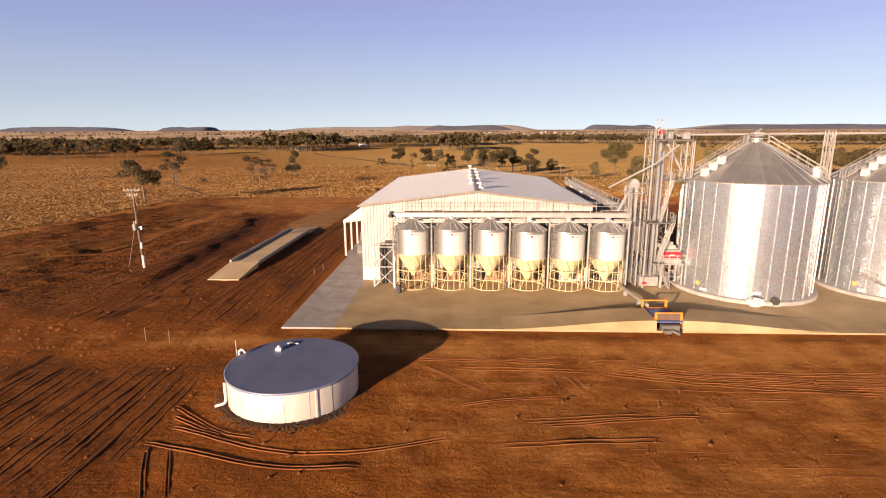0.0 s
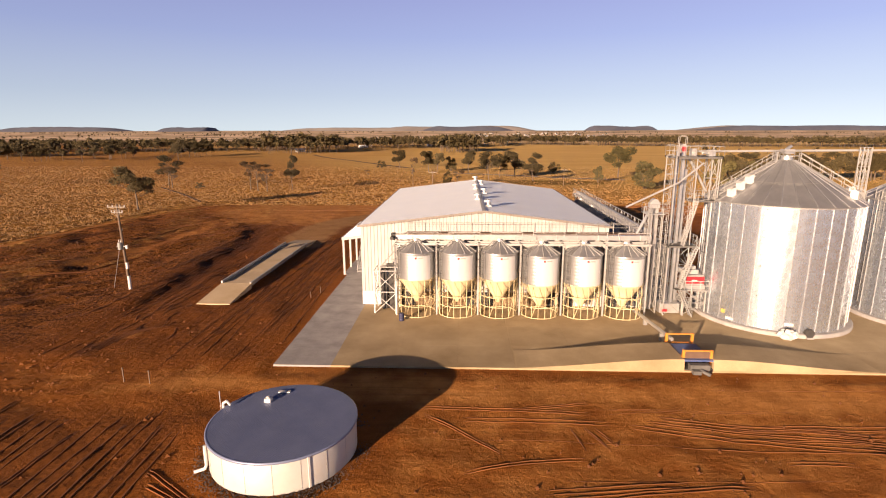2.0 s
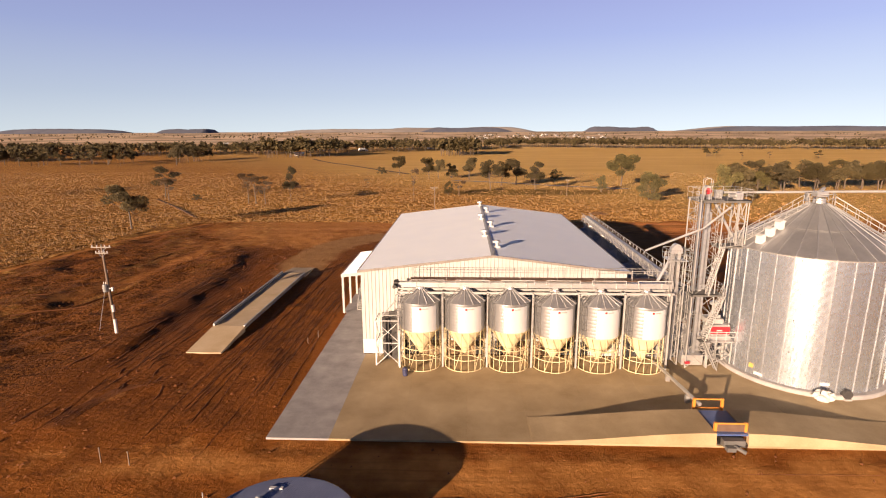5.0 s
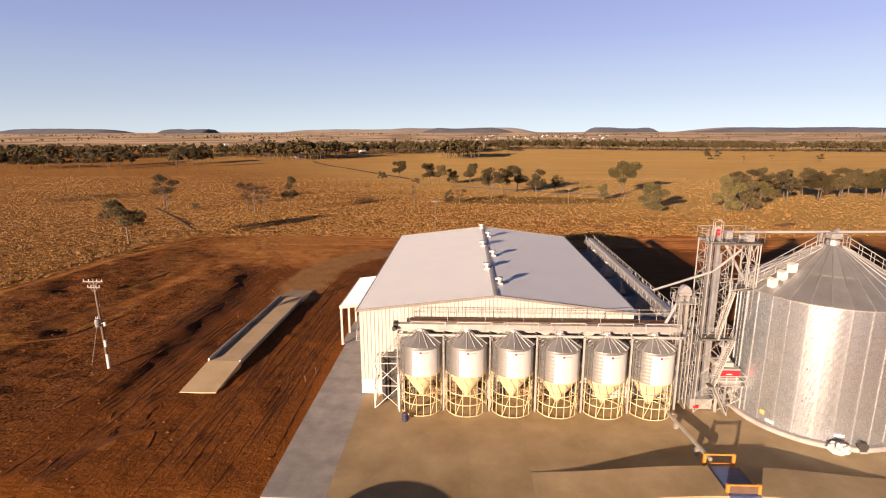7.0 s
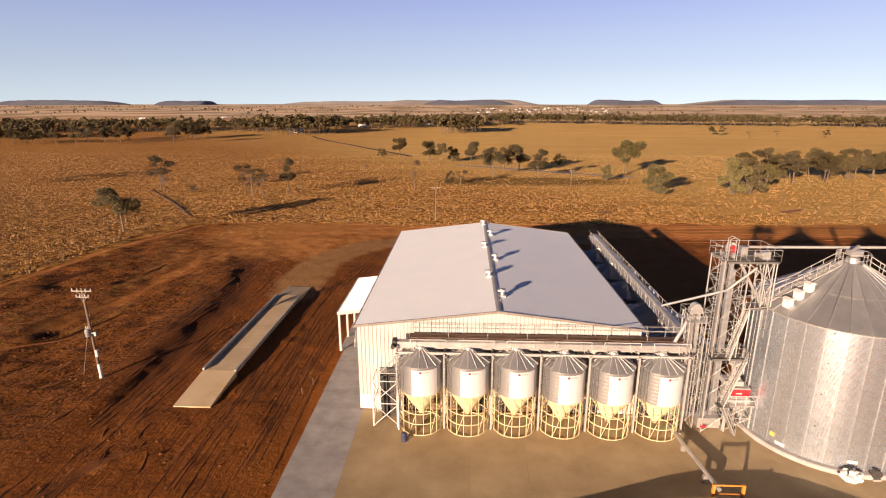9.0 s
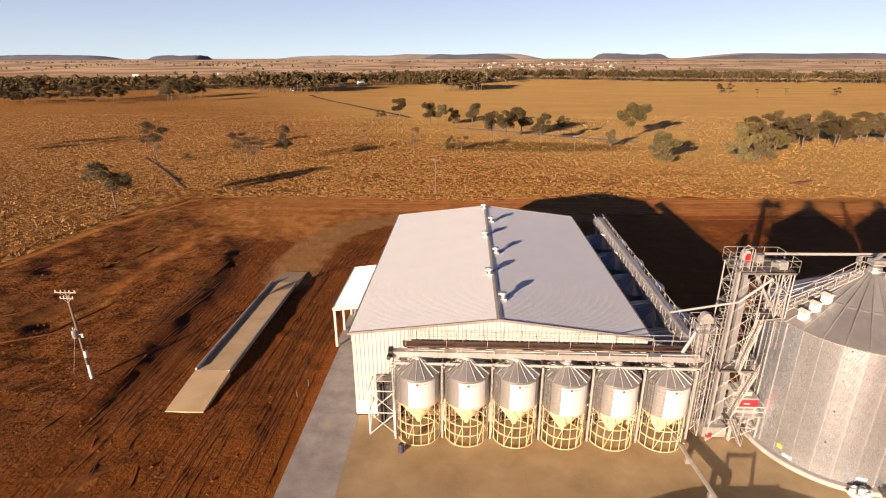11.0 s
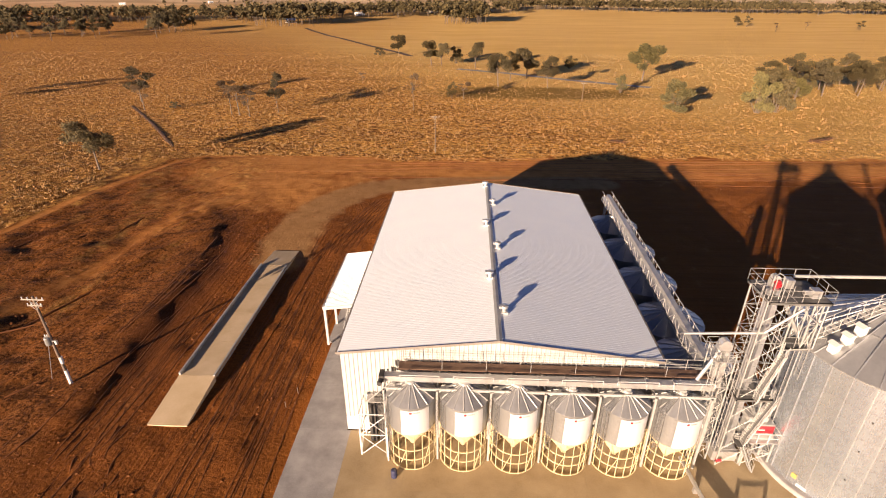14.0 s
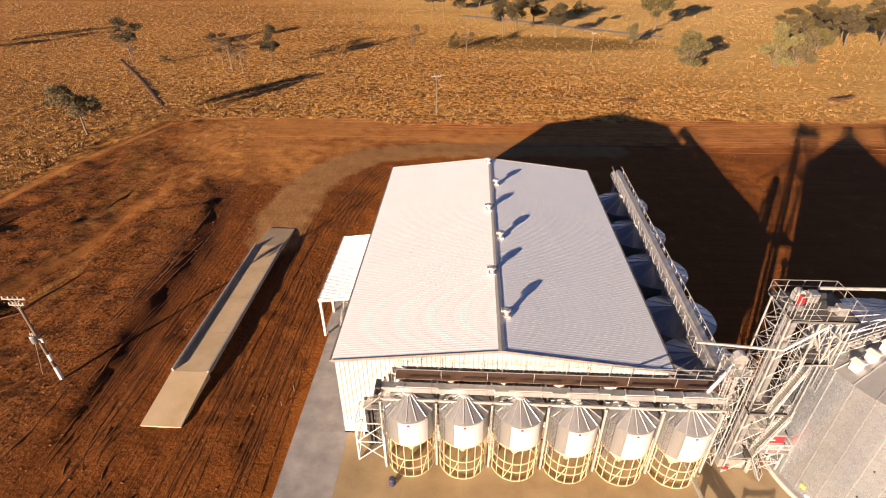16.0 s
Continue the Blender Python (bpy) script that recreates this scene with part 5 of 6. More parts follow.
# ---- small things on the apron ----
def build_small():
    ob = thing("drum", -7.35, 61.7, 0, "dark blue plastic drum standing by the bins", "drum")
    part("barrel", Geo().lathe([(0, 0.9), (0.26, 0.9), (0.29, 0.85), (0.3, 0.6), (0.28, 0.58), (0.3, 0.55), (0.3, 0.32), (0.28, 0.3), (0.3, 0.27), (0.29, 0.03), (0.27, 0)], 18), M_NAVY, ob, "", True)
    part("bung", Geo().lathe([(0, 0.95), (0.05, 0.95), (0.05, 0.89)], 8, cx=0.14), M_DARK, ob)
    tp = thing("covered_pump", 33.6, 57.5, 0, "small machine under a crumpled white sheet", "machine")
    bm = bmesh.new()
    bmesh.ops.create_icosphere(bm, subdivisions=3, radius=1.0)
    for v in bm.verts:
        k = noise.noise(v.co * 2.2) * 0.28 + noise.noise(v.co * 5) * 0.12
        v.co = Vector((v.co.x * (0.95 + k), v.co.y * (0.7 + k), max(0.02, (v.co.z * 0.55 + 0.45) * (1 + k))))
    me = bpy.data.meshes.new("sheet")
    bm.to_mesh(me)
    bm.free()
    me.materials.append(M_WHITE)
    part("sheet", me, M_WHITE, tp)
    part("frame_bar", Geo().path([(-0.7, -0.4, 0.9), (-0.2, 0.2, 1.1), (0.6, 0.1, 0.95)], 0.05), M_DARK, tp)
    fan = thing("aeration_fan", 35.9, 57.75, 0, "dark aeration fan at the silo foot", "fan")
    part("housing", Geo().rod((0, -0.2, 0.55), (0, 0.25, 0.55), 0.45, 14), M_DARK, fan)
    part("base", Geo().box(-0.35, 0.35, -0.3, 0.3, 0, 0.16), M_STEEL, fan)
    part("duct", Geo().rod((0, 0.2, 0.6), (0, 1.0, 0.7), 0.22, 8), M_GALV, fan)
    for x, y, h in ((-29.9, 45.9, 1.3), (-27.4, 45.6, 1.2), (-19.7, 72.5, 0.8), (-20.4, 70.3, 0.7)):
        st = thing("marker_stake", x, y, -0.15, "thin pale survey stake in the earth", "stake", "marker stakes")
        part("shaft", Geo().box(-0.035, 0.035, -0.035, 0.035, 0, h), M_TIMBER, st)
        part("cap", Geo().box(-0.05, 0.05, -0.05, 0.05, h, h + 0.08), M_TIMBER, st)


M_NAVY = material("navy_plastic", (0.022, 0.026, 0.067), (0.044, 0.048, 0.104), 0.5, 0, 20, 2, 0.03)
build_small()


# ---- trees ----
def leaf_cloud(g, blobs, count, size, rng):
    """Small leaf quads scattered through blobs (x, y, z, rx, rz)."""
    tot = sum(b[3] ** 2 * b[4] for b in blobs)
    for b in blobs:
        k = max(6, int(count * b[3] ** 2 * b[4] / tot))
        for _ in range(k):
            while True:
                p = Vector((rng.uniform(-1, 1), rng.uniform(-1, 1), rng.uniform(-1, 1)))
                if 0.25 < p.length < 1:
                    break
            c = Vector((b[0] + p.x * b[3], b[1] + p.y * b[3], b[2] + p.z * b[4]))
            u = Vector((rng.gauss(0, 1), rng.gauss(0, 1), rng.gauss(0, 0.7))).normalized()
            w = u.orthogonal().normalized()
            s = size * rng.uniform(0.6, 1.35)
            g.add([tuple(c - u * s), tuple(c + w * s * 0.55), tuple(c + u * s), tuple(c - w * s * 0.55)], [(0, 1, 2, 3)])


def build_tree(kind, seed, leaf, label):
    """A tree of unit height 10 m, at the origin."""
    rng = random.Random(seed)
    ob = thing("tree", 0, 0, 0, label, "tree")
    tr, cr, blobs = Geo(), Geo(), []
    if kind == "open":
        lean = rng.uniform(-0.9, 0.9)
        knots = [(0, 0, -0.4), (lean * 0.3, 0.1, 1.8), (lean * 0.6, 0.2, 3.8)]
        tr.rod(knots[0], knots[1], 0.17, 7, 0.14).rod(knots[1], knots[2], 0.14, 7, 0.11)
        for k in range(11):
            a = math.tau * k / 11 + rng.uniform(-0.4, 0.4)
            rr = rng.uniform(0.6, 3.3)
            z = rng.uniform(4.2, 9.2) - rr * 0.35
            e = (lean * 0.8 + rr * math.cos(a), rr * math.sin(a), z)
            m = (lean * 0.7 + rr * 0.4 * math.cos(a), rr * 0.4 * math.sin(a), z * 0.78)
            tr.rod(knots[2], m, 0.07, 5, 0.05).rod(m, e, 0.05, 5, 0.02)
            blobs.append((e[0], e[1], e[2] + 0.3, rng.uniform(1.0, 1.6), rng.uniform(0.6, 1.0)))
            blobs.append((e[0] * 0.6 + m[0] * 0.4, e[1] * 0.6, e[2] + rng.uniform(0.2, 1.0), rng.uniform(0.6, 1.1), rng.uniform(0.4, 0.7)))
        leaf_cloud(cr, blobs, 4600, 0.17, rng)
    elif kind == "round":
        tr.rod((0, 0, -0.4), (0.2, 0, 3.2), 0.22, 7, 0.17)
        for k in range(11):
            a = math.tau * k / 11 + rng.uniform(-0.3, 0.3)
            rr, z = rng.uniform(0.6, 2.9), rng.uniform(3.6, 8.4)
            e = (rr * math.cos(a), rr * math.sin(a), z)
            tr.rod((0.2, 0, 3.0), e, 0.08, 5, 0.03)
            blobs.append((e[0], e[1], e[2], rng.uniform(1.2, 1.7), rng.uniform(1.0, 1.4)))
        leaf_cloud(cr, blobs, 4800, 0.21, rng)
    elif kind == "thin":
        tr.rod((0, 0, -0.4), (rng.uniform(-0.4, 0.4), 0, 6.5), 0.13, 6, 0.06)
        for k in range(8):
            a = rng.uniform(0, math.tau)
            rr, z = rng.uniform(0.5, 1.8), rng.uniform(4.5, 9)
            e = (rr * math.cos(a), rr * math.sin(a), z)
            tr.rod((0, 0, z * 0.62), e, 0.045, 4, 0.02)
            blobs.append((*e, rng.uniform(0.5, 0.95), rng.uniform(0.45, 0.8)))
        leaf_cloud(cr, blobs, 1300, 0.15, rng)
    else:  # bushy, branching from the ground
        for k in range(13):
            a = math.tau * k / 13 + rng.uniform(-0.3, 0.3)
            rr, z = rng.uniform(0.8, 4.2), rng.uniform(2.0, 8.2)
            e = (rr * math.cos(a), rr * math.sin(a), z * (1 - rr * 0.06))
            tr.rod((0.3 * math.cos(a), 0.3 * math.sin(a), -0.3), (e[0] * 0.5, e[1] * 0.5, e[2] * 0.6), 0.10, 5, 0.06).rod((e[0] * 0.5, e[1] * 0.5, e[2] * 0.6), e, 0.06, 5, 0.02)
            blobs.append((*e, rng.uniform(1.1, 1.7), rng.uniform(0.8, 1.3)))
        leaf_cloud(cr, blobs, 4800, 0.20, rng)
    part("trunk", tr, M_BARK, ob, "pale forked trunk and limbs")
    part("crown", cr, leaf, ob, "sparse crown of small leaves")
    return ob


TREES = {
    "open1": build_tree("open", 1, M_LEAF, "slender gum tree with a dark broken crown"),
    "open2": build_tree("open", 2, M_LEAF, "slender gum tree with a dark broken crown"),
    "round": build_tree("round", 3, M_LEAFG, "green round-crowned tree with a pale trunk"),
    "round2": build_tree("round", 8, M_LEAF, "dull green round-crowned tree with a pale trunk"),
    "thin": build_tree("thin", 4, M_LEAFB, "thin half-bare sapling in dry grass"),
    "bush": build_tree("bush", 5, M_LEAFG, "wide bushy green tree branching from the ground"),
    "bush2": build_tree("bush", 9, M_LEAF, "wide bushy dull green tree branching from the ground"),
}
used = set()


def plant(kind, x, y, h, wide=1.0, group=""):
    turn = (x * 37.7 + y * 11.3) % 360
    h *= {"creek trees": 1.4, "gum grove": 1.15, "paddock trees": 1.15}.get(group, 1.1)
    m = pose(x, y, float(height(x, y)), 0, 0, turn) @ Matrix.Diagonal((h / 10 * wide, h / 10 * wide, h / 10, 1))
    if kind in used:
        k = TREES[kind].scale
        ob = copy_thing(TREES[kind], m @ Matrix.Diagonal((1 / k.x, 1 / k.y, 1 / k.z, 1)))
    else:
        ob = TREES[kind]
        ob.matrix_basis = m
        used.add(kind)
    if group:
        ob["group"] = group


# the last two stand unseen beyond the left edge, added for their long shadows
for kind, x, y, h, wide in [
    ("open1", -93.2, 150.0, 13.0, 1.05), ("open2", -139.5, 248.0, 13.0, 1.1), ("thin", -127.0, 229.0, 9.5, 1.7), ("thin", -90.5, 224.0, 12.0, 1.2),
    ("thin", -86.5, 222.0, 11.0, 1.9), ("thin", -81.5, 219.0, 9.0, 1.6), ("open2", -74.0, 229.0, 13.5, 0.6), ("thin", -56.6, 311.8, 5.3, 1.5),
    ("thin", -22.6, 238.0, 13.6, 0.7), ("bush2", -8.5, 270.0, 8.0, 0.7), ("thin", -3.0, 266.0, 7.0, 2.0), ("bush", 70.5, 285.0, 9.0, 0.7),
    ("bush", 79.5, 238.0, 12.5, 1.15), ("bush", 109.4, 235.6, 15.8, 0.75), ("bush2", 117.4, 238.0, 17.1, 0.7), ("round", 93.0, 327.0, 18.0, 1.1),
    ("bush2", -118.0, 235.0, 3.2, 1.2), ("open2", -228.5, 235.0, 13.6, 1.0), ("open1", -235.6, 257.4, 13.5, 1.0)]:
    plant(kind, x, y, h, wide, "paddock trees")
for kind, x, y, h, wide in [
    ("round2", -54.7, 453.9, 12.4, 0.9), ("round2", -26.0, 395.2, 12.2, 1.0), ("bush2", -9.7, 408.0, 10.4, 0.8), ("round2", 3.2, 379.6, 12.6, 0.9),
    ("open1", 14.3, 303.8, 14.0, 1.0), ("round2", 31.4, 334.6, 12.7, 1.1), ("open2", 38.4, 298.3, 11.3, 1.0), ("bush2", 63.5, 382.0, 7.3, 1.1),
    ("round2", -19.1, 393.2, 11.2, 0.9), ("open1", 21.8, 328.3, 12.3, 1.0), ("bush2", 45.2, 346.2, 8.7, 1.0), ("bush2", -70.9, 460.9, 6.2, 1.2)]:
    plant(kind, x, y, h, wide, "creek trees")
for kind, x, y, h, wide in [
    ("open2", 170.6, 319.7, 14.1, 1.1), ("open1", 161.6, 282.2, 15.6, 1.0), ("open2", 193.2, 320.5, 14.1, 1.1), ("open1", 177.8, 282.6, 14.7, 0.9),
    ("round2", 207.3, 304.6, 15.2, 0.9), ("open1", 216.2, 304.6, 15.2, 1.0), ("round2", 220.3, 298.3, 14.0, 1.0), ("open2", 151.1, 295.0, 14.2, 1.2),
    ("open1", 184.9, 295.0, 15.1, 1.1), ("round2", 231.5, 311.0, 15.0, 1.0), ("open2", 247.9, 307.0, 15.1, 1.1), ("bush2", 166.6, 303.1, 8.9, 1.0), ("round2", 265.0, 312.6, 14.1, 1.1),
    ("open1", 199.8, 299.1, 14.2, 1.0), ("open2", 139.0, 288.6, 13.4, 1.0), ("round", 130.2, 248.6, 11.7, 0.9)]:
    plant(kind, x, y, h, wide, "gum grove")
for kind, x, y, h, wide in [("open1", 356.9, 805.9, 14.9, 1.0), ("open2", 369.9, 805.9, 13.0, 1.0), ("thin", 369.1, 729.4, 10.1, 1.4), ("thin", 426.4, 767.9, 9.3, 1.6), ("open2", 484.9, 754.8, 10.2, 1.3),
                            ("open1", -332.4, 611.2, 27.4, 0.9), ("open2", -392.5, 600.6, 17.7, 0.8), ("open1", -414.6, 611.2, 16.8, 0.8), ("open2", -472.9, 588.2, 18.6, 0.8), ("open1", -453.5, 589.1, 17.7, 0.8), ("open2", -416.3, 568.7, 21.2, 0.8), ("open1", -355.7, 697.5, 22.0, 0.8)]:
    plant(kind, x, y, h, wide, "scattered far trees")


for k in range(30):
    r = random.Random(100 + k)
    t = r.random()
    yy = 545 + t * 140 + r.uniform(0, 50)
    plant(("open1", "open2", "round2")[k % 3], -yy * (0.93 - 0.45 * t) + r.uniform(-15, 15), yy, r.uniform(13, 21), 0.85, "scattered far trees")
for k in range(14):
    r = random.Random(300 + k)
    plant(("round2", "open1", "open2")[k % 3], 135 + k * 14 + r.uniform(-5, 5), 285 + k * 3.5 + r.uniform(-8, 8), r.uniform(12, 16), 1.0, "gum grove")


def build_woods():
    """Belts of gum trees across the plain, too many to count."""
    rng = random.Random(12)
    spots = []
    for _ in range(620):  # right-hand belt
        t = rng.random()
        spots.append((80 + t * 1000 + rng.uniform(-20, 20), 1210 - t * 240 + rng.uniform(0, 90), rng.uniform(16, 23)))
    for _ in range(330):  # middle woods
        t = rng.random()
        spots.append((-330 + t * 420, 830 + t * 260 + rng.uniform(0, 190), rng.uniform(14, 23)))
    for _ in range(70):
        spots.append((rng.uniform(-40, 24), rng.uniform(835, 900), rng.uniform(20, 29)))
    for _ in range(50):
        spots.append((rng.uniform(-290, -190), rng.uniform(770, 830), rng.uniform(22, 30)))
    for _ in range(420):  # left-hand belt
        t = rng.random()
        spots.append((-1150 + t * 830, 740 + t * 90 + rng.uniform(0, 130), rng.uniform(14, 22)))
    for _ in range(260):
        t = rng.random()
        spots.append((-1100 + t * 560, 620 + t * 60 + rng.uniform(-10, 60), rng.uniform(15, 21)))
    for _ in range(1700):  # scrub and hedgerows on the plain
        y = rng.uniform(1350, 3300)
        x = rng.uniform(-0.95, 0.95) * y
        if vnoise(x / 420, y / 130, 9) > 0.58:
            spots.append((x, y, rng.uniform(7, 15)))
    lv, lf, tv, tf = Geo(), Geo(), Geo(), Geo()
    for x, y, h in spots:
        z = float(height(x, y))
        r = h * rng.uniform(0.22, 0.32)
        tv.rod((x, y, z - 0.5), (x + rng.uniform(-0.5, 0.5), y, z + h * 0.7), h * 0.012, 4, h * 0.007)
        if rng.random() < 0.5:
            tv.rod((x, y, z + h * 0.2), (x + rng.uniform(-1, 1) * r, y, z + h * 0.65), h * 0.009, 4, h * 0.005)
        for k in range(5):
            bx, bz, br = x + rng.uniform(-0.7, 0.7) * r, z + h * rng.uniform(0.5, 0.88), r * rng.uniform(0.45, 0.75)
            by = y + rng.uniform(-0.5, 0.5) * r
            for _ in range(16):
                c = Vector((bx + rng.gauss(0, 0.5) * br, by + rng.gauss(0, 0.5) * br, bz + rng.gauss(0, 0.38) * br))
                u = Vector((rng.gauss(0, 1), rng.gauss(0, 1), rng.gauss(0, 0.7))).normalized()
                w = u.orthogonal().normalized()
                s = h * rng.uniform(0.07, 0.11)
                lv.add([tuple(c - u * s), tuple(c + w * s * 0.7), tuple(c + u * s), tuple(c - w * s * 0.7)], [(0, 1, 2, 3)])
    single("far_woods", lv, M_LEAF, "dark belts of gum trees across the plain", "woods", kind="stuff")
    single("far_trunks", tv, M_BARK, "pale trunks of the distant gum belts", "woods", kind="stuff")


build_woods()


# ---- dry grass ----
def build_grass():
    rng = np.random.default_rng(5)
    n = 130000
    u, v = rng.random(n), rng.random(n)
    y = 55 + 420 * u ** 1.3
    x = (v * 2 - 1) * (0.95 * y + 20)
    grass, gravel, pale = covers(x, y)
    grass = np.where((x > -88) & (y < 162), grass * 0.0, grass)
    keep = (grass * (0.35 + 0.9 * vnoise(x / 6, y / 6, 11)) > rng.random(n) * (0.9 + np.clip((y - 200) / 150, 0, 2) + 2.2 * smooth01((y + 1.2 * x - 235) / 110)))
    x, y = x[keep], y[keep]
    z = height(x, y)
    verts, faces = [], []
    for i in range(len(x)):
        k = len(verts)
        s = rng.uniform(0.14, 0.40) * (1 + max(0.0, y[i] - 150) / 400)
        for j in range(5):
            a = rng.uniform(0, math.tau)
            c, q = math.cos(a) * s, math.sin(a) * s
            hgt = s * rng.uniform(0.4, 0.9)
            ox, oy = x[i] + rng.uniform(-0.3, 0.3), y[i] + rng.uniform(-0.3, 0.3)
            verts += [(ox - c * 0.5, oy - q * 0.5, z[i] - 0.1), (ox + c * 0.5, oy + q * 0.5, z[i] - 0.1), (ox + c * 0.4 + rng.uniform(-0.2, 0.2), oy + q * 0.4 + rng.uniform(-0.2, 0.2), z[i] + hgt * 1.3)]
            faces.append((k + 3 * j, k + 3 * j + 1, k + 3 * j + 2))
    g = Geo()
    g.v, g.f = verts, faces
    single("dry_grass", g, M_STRAW, "tussocks of dry golden grass", "grass", kind="stuff")


build_grass()


# ---- wheel ruts and earth banks ----
def ridge(g, pts, w, h, rng, rough=0.7):
    """A low uneven ridge of earth along a line."""
    rows = []
    px, py = np.array([p[0] for p in pts]), np.array([p[1] for p in pts])
    cover = covers(px, py)
    lump = (vnoise(px / 1.7, py / 1.7, 6) - 0.5) * 0.16 + (vnoise(px / 5, py / 5, 7) - 0.5) * 0.22
    base = height(px, py) + lump * (1 - 0.75 * np.maximum(cover[1], cover[2]))
    for i, (x, y) in enumerate(pts):
        x2, y2 = pts[min(i + 1, len(pts) - 1)]
        x1, y1 = pts[max(i - 1, 0)]
        d = math.hypot(x2 - x1, y2 - y1) or 1
        nx, ny = -(y2 - y1) / d, (x2 - x1) / d
        e = min(1, i / 3, (len(pts) - 1 - i) / 3)
        hh = 0.55 * h * e * (1 + rough * rng.uniform(-0.9, 0.4))
        ww = 0.7 * w * (1 + rough * rng.uniform(-0.3, 0.3))
        z = float(base[i])
        rows.append([(x - nx * ww, y - ny * ww, z - 0.12), (x - nx * ww * 0.3, y - ny * ww * 0.3, z + hh), (x + nx * ww * 0.35, y + ny * ww * 0.35, z + hh * 0.85), (x + nx * ww, y + ny * ww, z - 0.12)])
    for a, b in zip(rows, rows[1:]):
        g.strip(a, b)


def arc(p, q, bend, step=0.45):
    (ax, ay), (bx, by) = p, q
    d = math.hypot(bx - ax, by - ay)
    n = max(5, int(d / step))
    mx, my = (ax + bx) / 2 - (by - ay) / d * bend, (ay + by) / 2 + (bx - ax) / d * bend
    return [((1 - t) ** 2 * ax + 2 * t * (1 - t) * mx + t * t * bx, (1 - t) ** 2 * ay + 2 * t * (1 - t) * my + t * t * by) for t in np.linspace(0, 1, n)]


def build_ruts():
    rng = random.Random(21)
    g = Geo()
    for i in range(17):  # wheel furrows running up to the yard road, in pairs
        x = -46 + i * 1.55 + rng.uniform(-0.3, 0.3)
        y0, y1 = rng.uniform(20, 27), rng.uniform(37, 43)
        for o in (0, 0.42):
            ridge(g, arc((x + o, y0), (x + o + rng.uniform(-0.7, 0.5), y1), rng.uniform(-0.4, 0.4)), 0.19, 0.10, rng, 0.75)
    for line in ([(-20.6, 34.2), (-15.2, 30.6), (-13.1, 30.3)], [(-19.7, 31.8), (-14.7, 29.6), (-10.7, 28.8), (-7.1, 28.7), (-3.7, 29.4), (-0.1, 30.8)],
                 [(-20.2, 29.7), (-15.9, 28.3), (-12.0, 27.5), (-8.5, 27.2), (-5.5, 27.4)], [(-19.9, 32.8), (-17, 31.2), (-15.4, 30.6)]):  # turning tracks round the tank
        xx = np.linspace(line[0][0], line[-1][0], 46)
        yy = np.interp(xx, [p[0] for p in line], [p[1] for p in line])
        yy[1:-1] = np.convolve(np.pad(yy, 4, "edge"), np.ones(9) / 9, "valid")[1:-1]
        for o in (0, 0.30):
            ridge(g, list(zip(xx, yy - o)), 0.13, 0.11, rng, 0.3)
    for p, q, bend in (((12.1, 40.5), (32.7, 37.4), -1.0), ((14.5, 41.6), (34.1, 39.3), -0.5), ((13.5, 41.0), (34.5, 38.4), -0.8), ((18.4, 40.5), (35.4, 40.9), 0), ((-0.3, 41.0), (10.6, 40.9), 0.1),
                       ((-3.3, 41.5), (2.4, 36.7), 0.3), ((-0.2, 34.5), (7.9, 36.3), 0.6), ((5.6, 32.2), (17.7, 33.8), 0.2), ((4.6, 32.9), (13.7, 33.9), 0.2), ((3.6, 42.3), (9.7, 43.7), 0),
                       ((-3.6, 42.6), (9.5, 42.2), 0), ((2.5, 29.8), (14, 30.9), 0.2), ((21, 36.4), (25.5, 36.3), 0), ((-16.8, 24.1), (-19.7, 29.4), 0.2), ((-18.0, 28.9), (-15.5, 24.1), 0),
                       ((7.6, 40.0), (8.2, 37.4), 0), ((8.6, 40.2), (9.9, 37.5), 0.1), ((9.4, 40.2), (10.5, 38.0), 0)):
        a0 = arc(p, q, bend, 0.35)
        for o in (0, rng.uniform(0.25, 0.5)):
            ridge(g, [(x, y - o) for x, y in a0], 0.11, 0.085, rng, 0.5)
    for k in range(14):  # long flat drag marks along the yard
        a, y = rng.uniform(-6, 34), rng.uniform(22, 47)
        ridge(g, arc((a, y), (a + rng.uniform(6, 22), y + rng.uniform(-0.4, 0.8)), rng.uniform(-0.5, 0.5)), 0.08, 0.03, rng)
    for k in range(10):  # far end of the yard road
        a, y = rng.uniform(12, 30), rng.uniform(36.8, 40.6)
        ridge(g, arc((a, y), (a + rng.uniform(14, 30), y - rng.uniform(0, 1.0)), -0.3), 0.09, 0.07, rng, 0.4)
    for k in range(46):  # close fine tyre lines running with the weighbridge
        x = rng.uniform(-29.0, -19.5)
        y = rng.uniform(46, 92)
        if k % 4 == 0:
            x, y = rng.uniform(-42, -35.5), rng.uniform(50, 90)
        ridge(g, arc((x, y), (x + rng.uniform(-0.8, 0.8), y + rng.uniform(9, 26)), rng.uniform(-0.3, 0.3), 0.6), rng.uniform(0.06, 0.11), rng.uniform(0.06, 0.11), rng, 0.5)
    for k in range(18):  # between weighbridge and apron
        x = -28.8 + k * 0.58 + rng.uniform(-0.15, 0.15)
        y = rng.uniform(52, 76)
        ridge(g, arc((x, y), (x + rng.uniform(-1.5, 1.0), y + rng.uniform(10, 36)), rng.uniform(-0.5, 0.5)), 0.13, 0.08, rng)
    for k in range(9):  # left of the weighbridge
        x = -36 - k * 0.9 + rng.uniform(-0.3, 0.3)
        y = rng.uniform(56, 76)
        ridge(g, arc((x, y), (x + rng.uniform(-1, 2), y + rng.uniform(12, 34)), rng.uniform(-1, 1)), 0.18, 0.1, rng)
